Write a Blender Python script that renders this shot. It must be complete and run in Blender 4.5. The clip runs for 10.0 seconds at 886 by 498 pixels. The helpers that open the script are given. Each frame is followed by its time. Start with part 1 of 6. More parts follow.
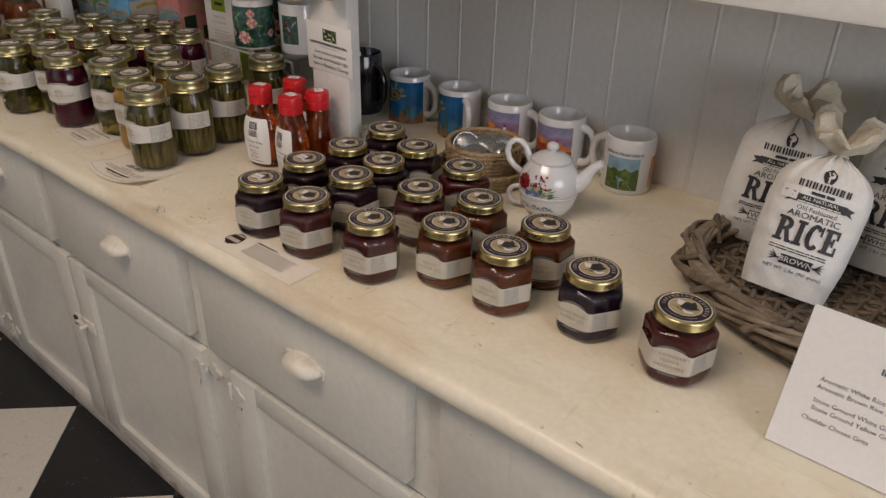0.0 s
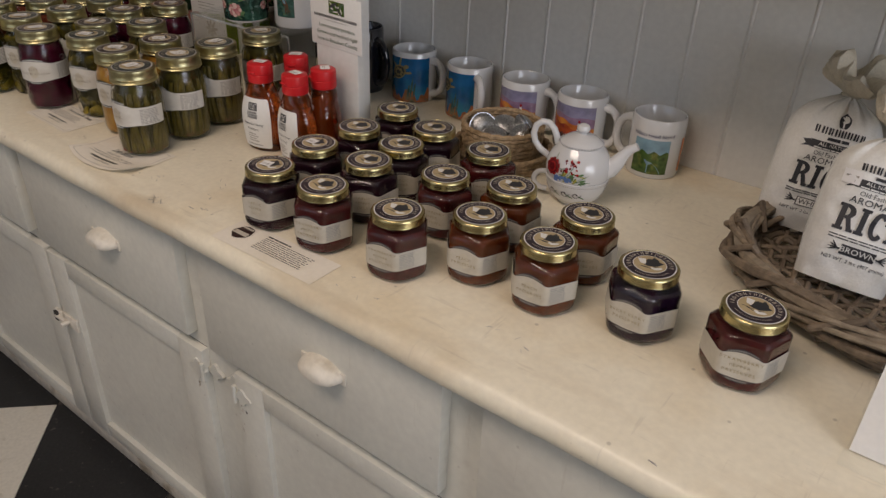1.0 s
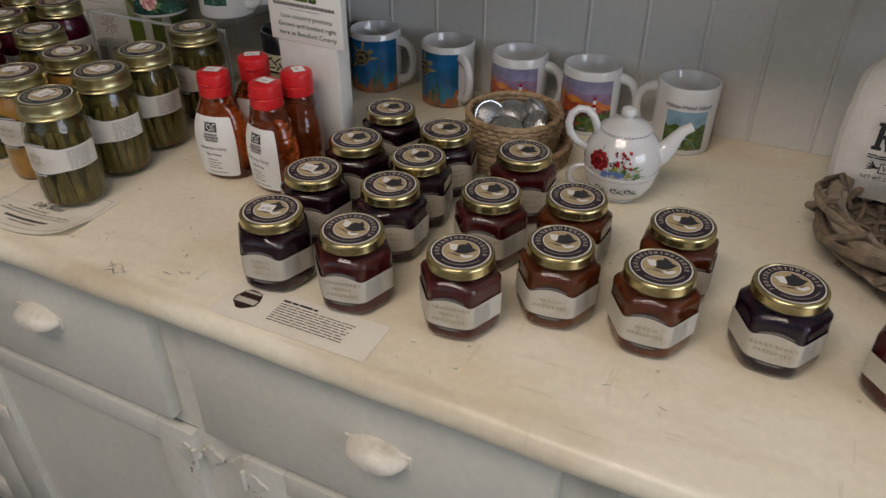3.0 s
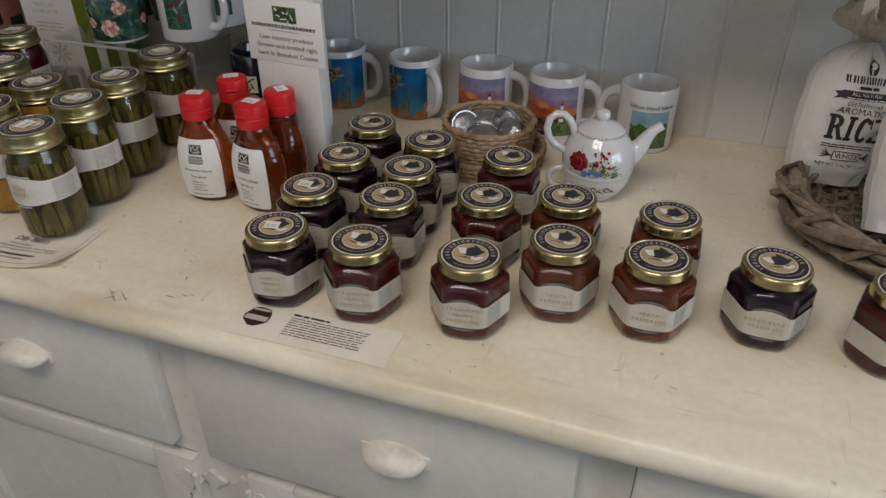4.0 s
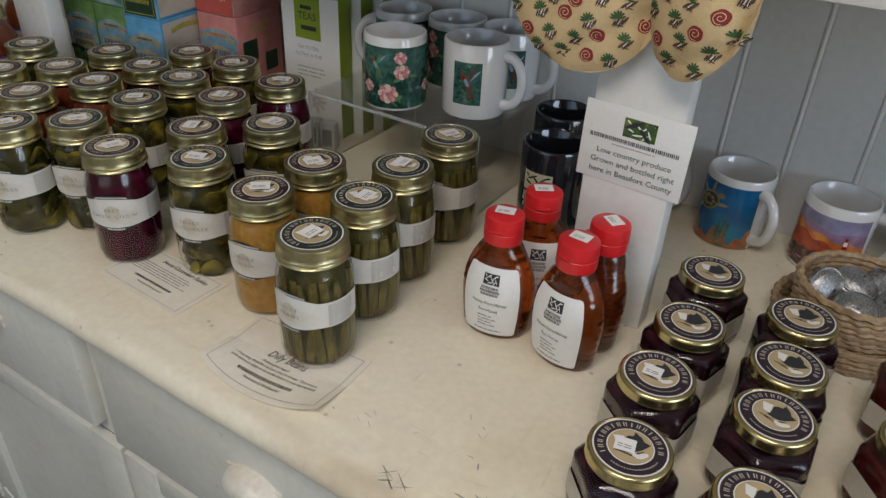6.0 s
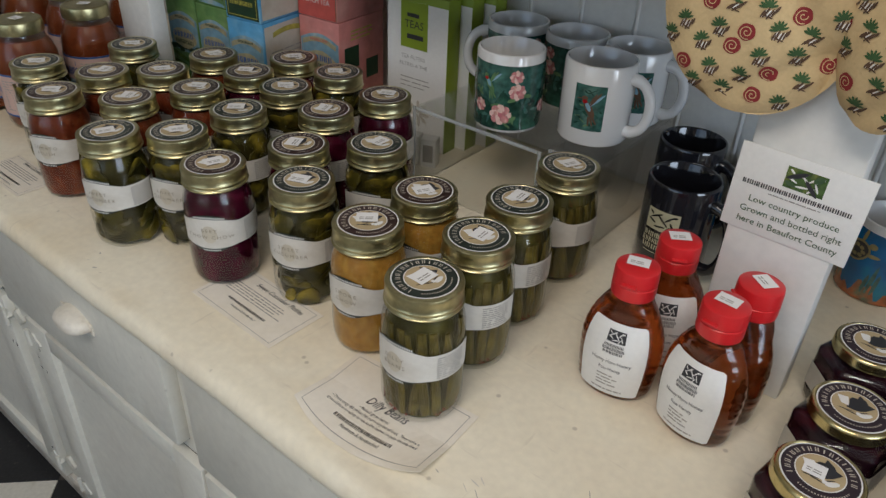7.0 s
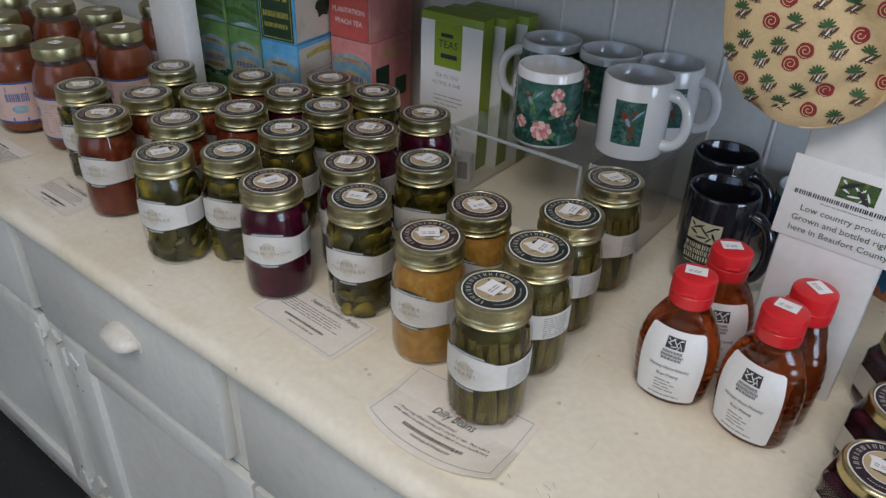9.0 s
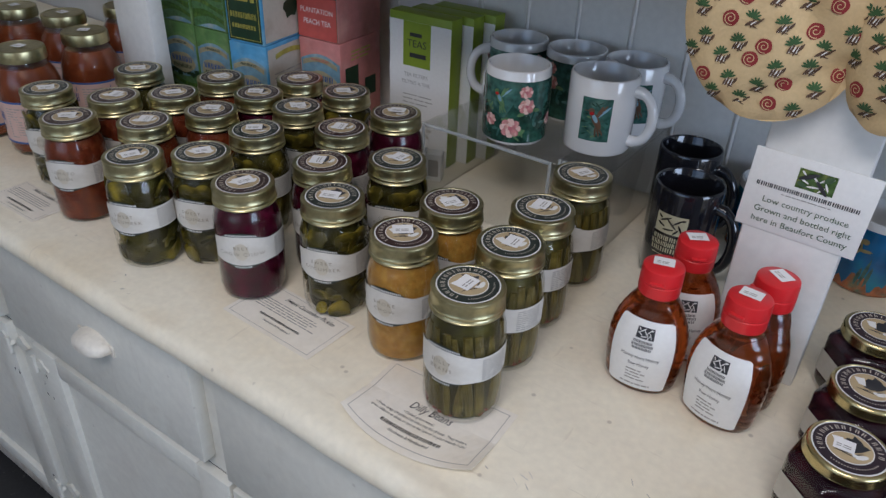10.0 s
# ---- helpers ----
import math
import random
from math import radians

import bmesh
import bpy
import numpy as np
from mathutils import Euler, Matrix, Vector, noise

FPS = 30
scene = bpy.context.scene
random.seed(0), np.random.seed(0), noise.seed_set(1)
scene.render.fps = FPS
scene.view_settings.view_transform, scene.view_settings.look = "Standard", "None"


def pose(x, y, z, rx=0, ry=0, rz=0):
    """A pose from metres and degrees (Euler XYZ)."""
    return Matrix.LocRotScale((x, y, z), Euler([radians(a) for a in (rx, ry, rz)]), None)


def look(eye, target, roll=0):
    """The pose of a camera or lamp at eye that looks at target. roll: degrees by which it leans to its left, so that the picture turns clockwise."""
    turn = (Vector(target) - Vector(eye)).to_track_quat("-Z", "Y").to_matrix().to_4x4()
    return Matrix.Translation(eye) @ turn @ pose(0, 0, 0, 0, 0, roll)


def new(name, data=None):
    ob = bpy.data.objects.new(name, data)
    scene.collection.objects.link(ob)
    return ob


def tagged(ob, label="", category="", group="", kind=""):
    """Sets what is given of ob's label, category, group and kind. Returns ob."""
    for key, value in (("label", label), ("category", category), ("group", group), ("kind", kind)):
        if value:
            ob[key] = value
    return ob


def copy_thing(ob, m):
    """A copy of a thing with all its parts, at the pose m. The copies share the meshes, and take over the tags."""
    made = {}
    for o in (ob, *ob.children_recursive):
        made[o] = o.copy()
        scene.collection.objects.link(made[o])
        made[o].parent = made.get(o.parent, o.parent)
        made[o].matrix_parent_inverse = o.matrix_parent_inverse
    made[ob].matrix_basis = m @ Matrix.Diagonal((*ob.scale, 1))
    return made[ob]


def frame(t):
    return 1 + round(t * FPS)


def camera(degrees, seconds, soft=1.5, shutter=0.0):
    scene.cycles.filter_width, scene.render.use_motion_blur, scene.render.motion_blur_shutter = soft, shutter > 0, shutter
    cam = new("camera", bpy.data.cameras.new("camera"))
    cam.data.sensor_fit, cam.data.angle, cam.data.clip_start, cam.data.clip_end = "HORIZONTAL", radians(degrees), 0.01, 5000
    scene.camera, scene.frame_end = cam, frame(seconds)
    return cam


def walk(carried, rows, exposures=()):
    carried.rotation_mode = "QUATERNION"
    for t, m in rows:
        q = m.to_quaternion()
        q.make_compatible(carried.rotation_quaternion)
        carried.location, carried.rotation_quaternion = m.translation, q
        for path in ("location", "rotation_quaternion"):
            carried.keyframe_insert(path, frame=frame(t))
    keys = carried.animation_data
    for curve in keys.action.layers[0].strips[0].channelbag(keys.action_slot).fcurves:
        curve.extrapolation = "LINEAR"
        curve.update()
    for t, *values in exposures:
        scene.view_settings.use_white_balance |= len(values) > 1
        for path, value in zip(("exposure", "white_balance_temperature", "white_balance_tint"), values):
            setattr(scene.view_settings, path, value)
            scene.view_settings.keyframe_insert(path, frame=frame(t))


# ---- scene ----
cam = camera(62.1, 10.0, 1.4)
METRES, EYE, TILT, LEAN, TURN = 1.15, 1.30, 0.0, 0.0, 39.3
ROWS = [
    (0.0, 0.0, 0.0, 0.0, 0.79, -29.12, -1.43),
    (0.5, -0.0233, -0.017, -0.0051, 0.04, -29.43, -0.95),
    (1.0, -0.0702, 0.0713, -0.0195, -1.7, -30.94, -2.12),
    (1.5, -0.0817, 0.1904, -0.0322, -2.96, -32.88, -1.73),
    (2.0, -0.0887, 0.24, -0.0469, -5.23, -33.37, -0.85),
    (2.5, -0.1534, 0.2631, -0.0401, -8.49, -34.2, -0.29),
    (4.0, -0.2833, 0.264, -0.0287, -19.66, -33.3, 0.2),
    (4.5, -0.3172, 0.2813, -0.0167, -15.7, -32.28, -0.43),
    (5.0, -0.358, 0.3658, -0.017, -11.94, -31.68, -0.88),
    (5.5, -0.3871, 0.4636, -0.0167, -8.93, -32.21, -1.29),
    (6.0, -0.4089, 0.5353, -0.0139, -6.08, -32.54, -2.25),
    (7.5, -0.4535, 0.6218, -0.0098, 1.93, -33.44, -2.24),
    (8.0, -0.4681, 0.6039, -0.002, 2.19, -32.86, -2.87),
    (8.5, -0.4981, 0.5964, -0.0036, 0.51, -32.44, -2.6),
    (9.0, -0.5078, 0.5948, -0.0044, -1.07, -32.11, -1.85),
    (9.5, -0.5107, 0.5938, -0.0054, -2.42, -31.98, -1.73),
    (10.0, -0.5104, 0.5863, -0.0025, -3.59, -32.04, -2.07),
]
EXPOSURES = [(0.0, -0.36, 7000, 20), (1.0, -0.40, 6840, 18.4), (2.0, -0.45, 6680, 16.8), (2.5, -0.38, 6600, 16), (4.0, -0.38, 6250, 13.5), (5.5, -0.18, 6050, 10), (7.5, 0.0, 5950, 10), (10.0, 0.03, 5450, 14)]
walk(cam, [(t, pose(0, 0, EYE, TILT, LEAN, TURN) @ pose(METRES * x, METRES * y, METRES * z, 90 + pitch, roll, yaw)) for t, x, y, z, yaw, pitch, roll in ROWS], EXPOSURES)

# ---- light ----
C = 0.777          # worktop height
WALL = 1.168       # front of the boarded wall
FACE = 0.547       # front of the cabinet
world = bpy.data.worlds.new("sky")
scene.world = world
world.use_nodes = True
wn = world.node_tree.nodes
sky = wn.new("ShaderNodeTexSky")
sky.sky_type, sky.sun_disc, sky.sun_elevation, sky.sun_rotation = "NISHITA", False, radians(40), radians(120)
world.node_tree.links.new(sky.outputs[0], wn["Background"].inputs[0])
wn["Background"].inputs[1].default_value = 0.12


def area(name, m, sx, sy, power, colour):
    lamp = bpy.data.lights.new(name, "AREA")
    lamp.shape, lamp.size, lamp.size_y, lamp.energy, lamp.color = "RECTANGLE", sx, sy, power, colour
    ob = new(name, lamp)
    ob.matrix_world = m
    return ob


area("window_daylight", look((1.76, -0.05, 1.42), (-0.4, 0.85, 1.0)), 1.4, 1.0, 24, (0.77, 0.88, 1.0))
# added cool fill in an unseen south opening, for the worktop's left end
area("shop_window_daylight", look((-1.9, -2.55, 1.7), (-1.9, 0.6, 0.8)), 2.2, 1.5, 7.0, (0.82, 0.91, 1.0))
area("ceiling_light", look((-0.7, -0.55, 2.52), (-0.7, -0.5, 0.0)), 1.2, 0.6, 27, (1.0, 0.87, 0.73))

# ---- materials ----


def mat(name, col, rough=0.5, metal=0.0, vary=0.12, scale=60.0, bump=0.05, coat=0.0, alt=None, alt_scale=6.0, alt_lo=0.5, alt_hi=0.7, spec=0.5, island=0.0):
    """A painted, paper, cloth or metal surface: colour with grain and broad stains, and a fine relief."""
    m = bpy.data.materials.new(name)
    m.use_nodes = True
    n, l = m.node_tree.nodes, m.node_tree.links
    b = n["Principled BSDF"]
    tc = n.new("ShaderNodeTexCoord")
    fine = n.new("ShaderNodeTexNoise")
    fine.inputs["Scale"].default_value, fine.inputs["Detail"].default_value = scale, 4
    l.new(tc.outputs["Object"], fine.inputs["Vector"])
    ramp = n.new("ShaderNodeMapRange")
    ramp.inputs["From Min"].default_value, ramp.inputs["From Max"].default_value = 0.3, 0.7
    ramp.inputs["To Min"].default_value, ramp.inputs["To Max"].default_value = 1 - vary, 1 + vary * 0.6
    l.new(fine.outputs["Fac"], ramp.inputs["Value"])
    rgb = n.new("ShaderNodeRGB")
    rgb.outputs[0].default_value = (*col, 1)
    base = rgb.outputs[0]
    if alt:
        broad = n.new("ShaderNodeTexNoise")
        broad.inputs["Scale"].default_value, broad.inputs["Detail"].default_value = alt_scale, 5
        l.new(tc.outputs["Object"], broad.inputs["Vector"])
        step = n.new("ShaderNodeMapRange")
        step.inputs["From Min"].default_value, step.inputs["From Max"].default_value = alt_lo, alt_hi
        l.new(broad.outputs["Fac"], step.inputs["Value"])
        mx = n.new("ShaderNodeMix")
        mx.data_type = "RGBA"
        l.new(step.outputs[0], mx.inputs["Factor"])
        l.new(base, mx.inputs["A"])
        mx.inputs["B"].default_value = (*alt, 1)
        base = mx.outputs["Result"]
    if island:
        info = n.new("ShaderNodeObjectInfo")
        sh = n.new("ShaderNodeMapRange")
        sh.inputs["To Min"].default_value, sh.inputs["To Max"].default_value = 1 - island, 1 + island
        l.new(info.outputs["Random"], sh.inputs["Value"])
        tone = n.new("ShaderNodeMix")
        tone.data_type, tone.blend_type = "RGBA", "MULTIPLY"
        tone.inputs["Factor"].default_value = 1
        l.new(base, tone.inputs["A"])
        l.new(sh.outputs[0], tone.inputs["B"])
        base = tone.outputs["Result"]
    mul = n.new("ShaderNodeMix")
    mul.data_type, mul.blend_type = "RGBA", "MULTIPLY"
    mul.inputs["Factor"].default_value = 1
    l.new(base, mul.inputs["A"])
    l.new(ramp.outputs[0], mul.inputs["B"])
    l.new(mul.outputs["Result"], b.inputs["Base Color"])
    b.inputs["Roughness"].default_value, b.inputs["Metallic"].default_value = rough, metal
    b.inputs["Coat Weight"].default_value = coat
    b.inputs["Coat Roughness"].default_value = 0.08
    b.inputs["Specular IOR Level"].default_value = spec
    if bump:
        bp = n.new("ShaderNodeBump")
        bp.inputs["Strength"].default_value, bp.inputs["Distance"].default_value = bump, 0.002
        l.new(fine.outputs["Fac"], bp.inputs["Height"])
        l.new(bp.outputs[0], b.inputs["Normal"])
    return m


def clear(name, tint=(1, 1, 1), gloss=0.03, ior=1.45):
    """Thin clear glass or plastic: what lies behind, tinted, with a reflecting surface."""
    m = bpy.data.materials.new(name)
    m.use_nodes = True
    n, l = m.node_tree.nodes, m.node_tree.links
    n.remove(n["Principled BSDF"])
    tr, gl, mix = n.new("ShaderNodeBsdfTransparent"), n.new("ShaderNodeBsdfGlossy"), n.new("ShaderNodeMixShader")
    lw, pw, rng = n.new("ShaderNodeLayerWeight"), n.new("ShaderNodeMath"), n.new("ShaderNodeMapRange")
    tr.inputs[0].default_value = (*tint, 1)
    gl.inputs["Roughness"].default_value = gloss
    lw.inputs["Blend"].default_value = 0.5
    pw.operation = "POWER"
    pw.inputs[1].default_value = 4.0
    rng.inputs["To Min"].default_value, rng.inputs["To Max"].default_value = ((ior - 1) / (ior + 1)) ** 2, 0.85
    l.new(lw.outputs["Facing"], pw.inputs[0])
    l.new(pw.outputs[0], rng.inputs["Value"])
    l.new(rng.outputs[0], mix.inputs[0])
    l.new(tr.outputs[0], mix.inputs[1])
    l.new(gl.outputs[0], mix.inputs[2])
    l.new(mix.outputs[0], n["Material Output"].inputs[0])
    return m


M_WALL = mat("white_board_paint", (0.745, 0.735, 0.70), 0.45, vary=0.05, scale=90, bump=0.08, alt=(0.63, 0.615, 0.57), alt_scale=5, alt_lo=0.5, alt_hi=0.9, island=0.02)
M_COUNTER = mat("worn_cream_paint", (0.865, 0.800, 0.640), 0.36, vary=0.05, scale=120, bump=0.06, alt=(0.72, 0.585, 0.375), alt_scale=7, alt_lo=0.47, alt_hi=0.90)


def worn(m, specks, scuffs, edge):
    """Adds dark specks, thin scuff marks and rubbed brown patches along the front edge."""
    n, l = m.node_tree.nodes, m.node_tree.links
    b = n["Principled BSDF"]
    col = b.inputs["Base Color"].links[0].from_socket
    tc = n.new("ShaderNodeTexCoord")

    def layer(col, fac, tone, strength):
        mul = n.new("ShaderNodeMath")
        mul.operation = "MULTIPLY"
        l.new(fac, mul.inputs[0])
        mul.inputs[1].default_value = strength
        mx = n.new("ShaderNodeMix")
        mx.data_type = "RGBA"
        l.new(mul.outputs[0], mx.inputs["Factor"])
        l.new(col, mx.inputs["A"])
        mx.inputs["B"].default_value = (*tone, 1)
        return mx.outputs["Result"]

    def cut(value, lo, hi):
        r = n.new("ShaderNodeMapRange")
        r.inputs["From Min"].default_value, r.inputs["From Max"].default_value = lo, hi
        l.new(value, r.inputs["Value"])
        return r.outputs[0]

    def nz(scale, stretch, rot=0.0, detail=4):
        mp = n.new("ShaderNodeMapping")
        mp.inputs["Scale"].default_value, mp.inputs["Rotation"].default_value = stretch, (0, 0, rot)
        l.new(tc.outputs["Object"], mp.inputs["Vector"])
        t = n.new("ShaderNodeTexNoise")
        t.inputs["Scale"].default_value, t.inputs["Detail"].default_value = scale, detail
        l.new(mp.outputs[0], t.inputs["Vector"])
        return t.outputs["Fac"]

    vor = n.new("ShaderNodeTexVoronoi")
    vor.inputs["Scale"].default_value = 26
    l.new(tc.outputs["Object"], vor.inputs["Vector"])
    col = layer(col, cut(vor.outputs["Distance"], 0.075, 0.045), (0.16, 0.12, 0.08), specks)
    for rot, st in ((0.5, (1, 9, 1)), (-0.8, (9, 1, 1))):
        col = layer(col, cut(nz(16, st, rot, 6), 0.66, 0.72), (0.42, 0.36, 0.28), scuffs)
    if edge:
        sep = n.new("ShaderNodeSeparateXYZ")
        l.new(tc.outputs["Object"], sep.inputs[0])
        near = cut(sep.outputs["Y"], 0.60, 0.505)
        mul = n.new("ShaderNodeMath")
        mul.operation = "MULTIPLY"
        l.new(near, mul.inputs[0])
        l.new(cut(nz(8, (0.6, 2.2, 2), 0, 8), 0.50, 0.70), mul.inputs[1])
        col = layer(col, mul.outputs[0], (0.44, 0.32, 0.19), edge)
    l.new(col, b.inputs["Base Color"])


worn(M_COUNTER, 0.35, 0.18, 0.5)
M_CAB = mat("cabinet_paint", (0.70, 0.69, 0.615), 0.42, vary=0.05, scale=80, bump=0.10, alt=(0.60, 0.575, 0.51), alt_scale=7, alt_lo=0.52, alt_hi=0.9)
worn(M_CAB, 0.2, 0.15, 0)
M_KNOB = mat("cream_pull_paint", (0.78, 0.73, 0.63), 0.35, vary=0.08, scale=140, bump=0.12, alt=(0.50, 0.42, 0.30), alt_scale=30, alt_lo=0.58, alt_hi=0.8)
M_RAIL = mat("scuffed_base_paint", (0.62, 0.58, 0.50), 0.55, vary=0.15, scale=70, bump=0.15, alt=(0.28, 0.22, 0.15), alt_scale=22, alt_lo=0.52, alt_hi=0.75)
M_DARK = mat("dark_gap", (0.05, 0.045, 0.04), 0.8, vary=0.2)
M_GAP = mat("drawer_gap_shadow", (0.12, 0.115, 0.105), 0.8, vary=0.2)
M_PLASTER = mat("room_plaster", (0.62, 0.60, 0.56), 0.7, vary=0.05, scale=30)
M_CEIL = mat("ceiling_paint", (0.75, 0.74, 0.71), 0.7, vary=0.04, scale=30)
M_BLACKTILE = mat("black_tile", (0.018, 0.018, 0.02), 0.3, vary=0.4, scale=160, bump=0.03, alt=(0.10, 0.09, 0.08), alt_scale=60, alt_lo=0.64, alt_hi=0.72, island=0.2)
M_WHITETILE = mat("white_tile", (0.66, 0.63, 0.55), 0.32, vary=0.08, scale=120, bump=0.03, alt=(0.40, 0.36, 0.28), alt_scale=30, alt_lo=0.62, alt_hi=0.8, island=0.04)
M_GROUT = mat("floor_joint", (0.10, 0.09, 0.08), 0.8)
M_GLASS = clear("jar_glass", (0.985, 0.985, 0.955), 0.02, 1.5)
M_ACRYL = clear("clear_acrylic", (0.985, 0.99, 0.99), 0.03, 1.45)
# half-clear pale grey: the light acrylic edges catch, given as a colour
M_ACREDGE = mat("polished_acrylic_edge", (0.70, 0.74, 0.74), 0.2, vary=0.05)
M_ACREDGE.node_tree.nodes["Principled BSDF"].inputs["Alpha"].default_value = 0.4
M_GOLD = mat("gold_lid_metal", (0.58, 0.48, 0.235), 0.26, 1.0, vary=0.1, scale=200, bump=0.02)
M_BRASS = mat("pale_brass_band", (0.52, 0.465, 0.255), 0.33, 1.0, vary=0.14, scale=160, bump=0.03, alt=(0.52, 0.46, 0.25), alt_scale=40)
M_PAPER = mat("white_paper", (0.80, 0.79, 0.76), 0.6, vary=0.03, scale=200, bump=0.02)
M_CREAM = mat("cream_paper", (0.545, 0.505, 0.425), 0.6, vary=0.04, scale=200, bump=0.02, alt=(0.47, 0.42, 0.335), alt_scale=30)
M_PINTPAPER = mat("pint_label_paper", (0.66, 0.635, 0.58), 0.55, vary=0.04, scale=200, bump=0.02, alt=(0.59, 0.555, 0.49), alt_scale=30)
M_NOTE = mat("note_paper", (0.86, 0.80, 0.69), 0.6, vary=0.03, scale=160, bump=0.03, alt=(0.80, 0.73, 0.60), alt_scale=14)
M_INK = mat("black_ink", (0.03, 0.03, 0.035), 0.6, vary=0.2)
M_GREYINK = mat("grey_print", (0.36, 0.34, 0.31), 0.6, vary=0.2)
M_TANINK = mat("tan_print", (0.33, 0.27, 0.165), 0.6, vary=0.1)
M_PURPLE = mat("purple_print", (0.026, 0.014, 0.022), 0.6, vary=0.1)
M_MAROON = mat("maroon_print", (0.038, 0.018, 0.015), 0.4, vary=0.1)
M_GREENK = mat("black_green_print", (0.02, 0.028, 0.022), 0.4, vary=0.1)
M_TAN = mat("tan_disc_print", (0.50, 0.39, 0.22), 0.5, vary=0.08)
M_RINGTYPE = mat("ring_type_print", (0.54, 0.49, 0.41), 0.5, vary=0.1)
M_LABELTYPE = mat("pale_label_type", (0.30, 0.265, 0.20), 0.6, vary=0.1)
M_WATERMARK = mat("label_watermark", (0.55, 0.50, 0.40), 0.6)
M_STICK = mat("price_sticker_paper", (0.84, 0.83, 0.82), 0.6, vary=0.02)
M_JAMS = {
    "dark": mat("dark_jelly", (0.018, 0.006, 0.012), 0.12, vary=0.5, scale=90, coat=0.0, spec=0.15, alt=(0.05, 0.012, 0.02), alt_scale=50),
    "red": mat("strawberry_jam", (0.060, 0.009, 0.010), 0.14, vary=0.5, scale=110, coat=0.0, spec=0.15, alt=(0.095, 0.015, 0.014), alt_scale=60),
    "peach": mat("peach_jam", (0.095, 0.021, 0.007), 0.14, vary=0.4, scale=100, coat=0.0, spec=0.15, alt=(0.14, 0.036, 0.011), alt_scale=50),
    "berry": mat("berry_jam", (0.012, 0.005, 0.016), 0.12, vary=0.5, scale=90, coat=0.0, spec=0.15, alt=(0.03, 0.008, 0.022), alt_scale=50),
}
M_BRINE = mat("green_brine", (0.034, 0.029, 0.008), 0.3, vary=0.4, scale=50, spec=0.2, alt=(0.10, 0.09, 0.02), alt_scale=30)
M_BEAN = mat("pickled_bean", (0.106, 0.084, 0.018), 0.35, vary=0.35, scale=90, bump=0.1, spec=0.25, alt=(0.165, 0.130, 0.032), alt_scale=45, island=0.2)
M_PICKLE = mat("pickle_slice", (0.062, 0.052, 0.008), 0.3, vary=0.5, scale=80, bump=0.15, spec=0.25, alt=(0.38, 0.29, 0.03), alt_scale=28, alt_lo=0.52, alt_hi=0.76)
M_CHILI = mat("chili_flake", (0.22, 0.03, 0.010), 0.4, vary=0.4, scale=120)
M_CHOW = {
    "orange": mat("orange_relish", (0.37, 0.185, 0.032), 0.3, vary=0.25, scale=160, bump=0.2, coat=0.0, spec=0.2, alt=(0.46, 0.27, 0.055), alt_scale=90, alt_lo=0.45),
    "beet": mat("beet_relish", (0.045, 0.0035, 0.013), 0.2, vary=0.5, scale=100, bump=0.15, coat=0.0, spec=0.2, alt=(0.085, 0.007, 0.024), alt_scale=60),
    "salsa": mat("tomato_relish", (0.135, 0.026, 0.010), 0.3, vary=0.4, scale=130, bump=0.25, coat=0.0, spec=0.2, alt=(0.25, 0.065, 0.02), alt_scale=80),
    "sauce": mat("tomato_sauce", (0.165, 0.040, 0.014), 0.3, vary=0.25, scale=110, bump=0.1, coat=0.0, spec=0.2, alt=(0.23, 0.066, 0.022), alt_scale=40),
}
M_HONEY = mat("amber_honey", (0.42, 0.085, 0.016), 0.06, vary=0.12, scale=25, bump=0.0, coat=0.5, alt=(0.42, 0.11, 0.02), alt_scale=14)
for nodes in [M_HONEY.node_tree.nodes]:
    nodes["Principled BSDF"].inputs["Transmission Weight"].default_value = 0.88
    nodes["Principled BSDF"].inputs["IOR"].default_value = 1.36
M_REDCAP = mat("red_plastic_cap", (0.62, 0.018, 0.022), 0.32, vary=0.05, scale=120, bump=0.02)
M_CERAM = mat("white_glaze", (0.70, 0.70, 0.695), 0.10, vary=0.02, scale=30, bump=0.0, coat=0.6)
M_BLACKGLAZE = mat("black_glaze", (0.012, 0.012, 0.016), 0.10, vary=0.1, scale=30, bump=0.0, coat=0.6)
M_STRAW = mat("coiled_straw", (0.44, 0.31, 0.18), 0.7, vary=0.35, scale=160, bump=0.5, alt=(0.27, 0.18, 0.09), alt_scale=60, island=0.12)
M_PALEWILLOW = mat("pale_willow", (0.33, 0.27, 0.20), 0.6, vary=0.3, scale=90, bump=0.3, alt=(0.22, 0.175, 0.125), alt_scale=22)
M_WILLOW = mat("grey_willow", (0.165, 0.125, 0.088), 0.65, vary=0.35, scale=110, bump=0.4, alt=(0.28, 0.215, 0.15), alt_scale=25, alt_lo=0.45, island=0.25)
M_STEEL = mat("steel_mesh", (0.52, 0.53, 0.54), 0.28, 0.85, vary=0.5, scale=420, bump=0.5)
M_RIMSTEEL = mat("bright_steel", (0.62, 0.63, 0.65), 0.22, 1.0)
M_CLOTH = mat("white_cotton", (0.78, 0.77, 0.73), 0.85, vary=0.05, scale=300, bump=0.25, alt=(0.70, 0.68, 0.62), alt_scale=20)
M_CALICO = mat("cream_calico", (0.66, 0.60, 0.48), 0.9, vary=0.1, scale=300, bump=0.3, alt=(0.52, 0.46, 0.34), alt_scale=30)
M_MITT = mat("yellow_print_cotton", (0.62, 0.46, 0.24), 0.9, vary=0.06, scale=350, bump=0.3, alt=(0.56, 0.40, 0.20), alt_scale=25)
M_MRED = mat("mitt_red_print", (0.25, 0.022, 0.024), 0.85, vary=0.15)
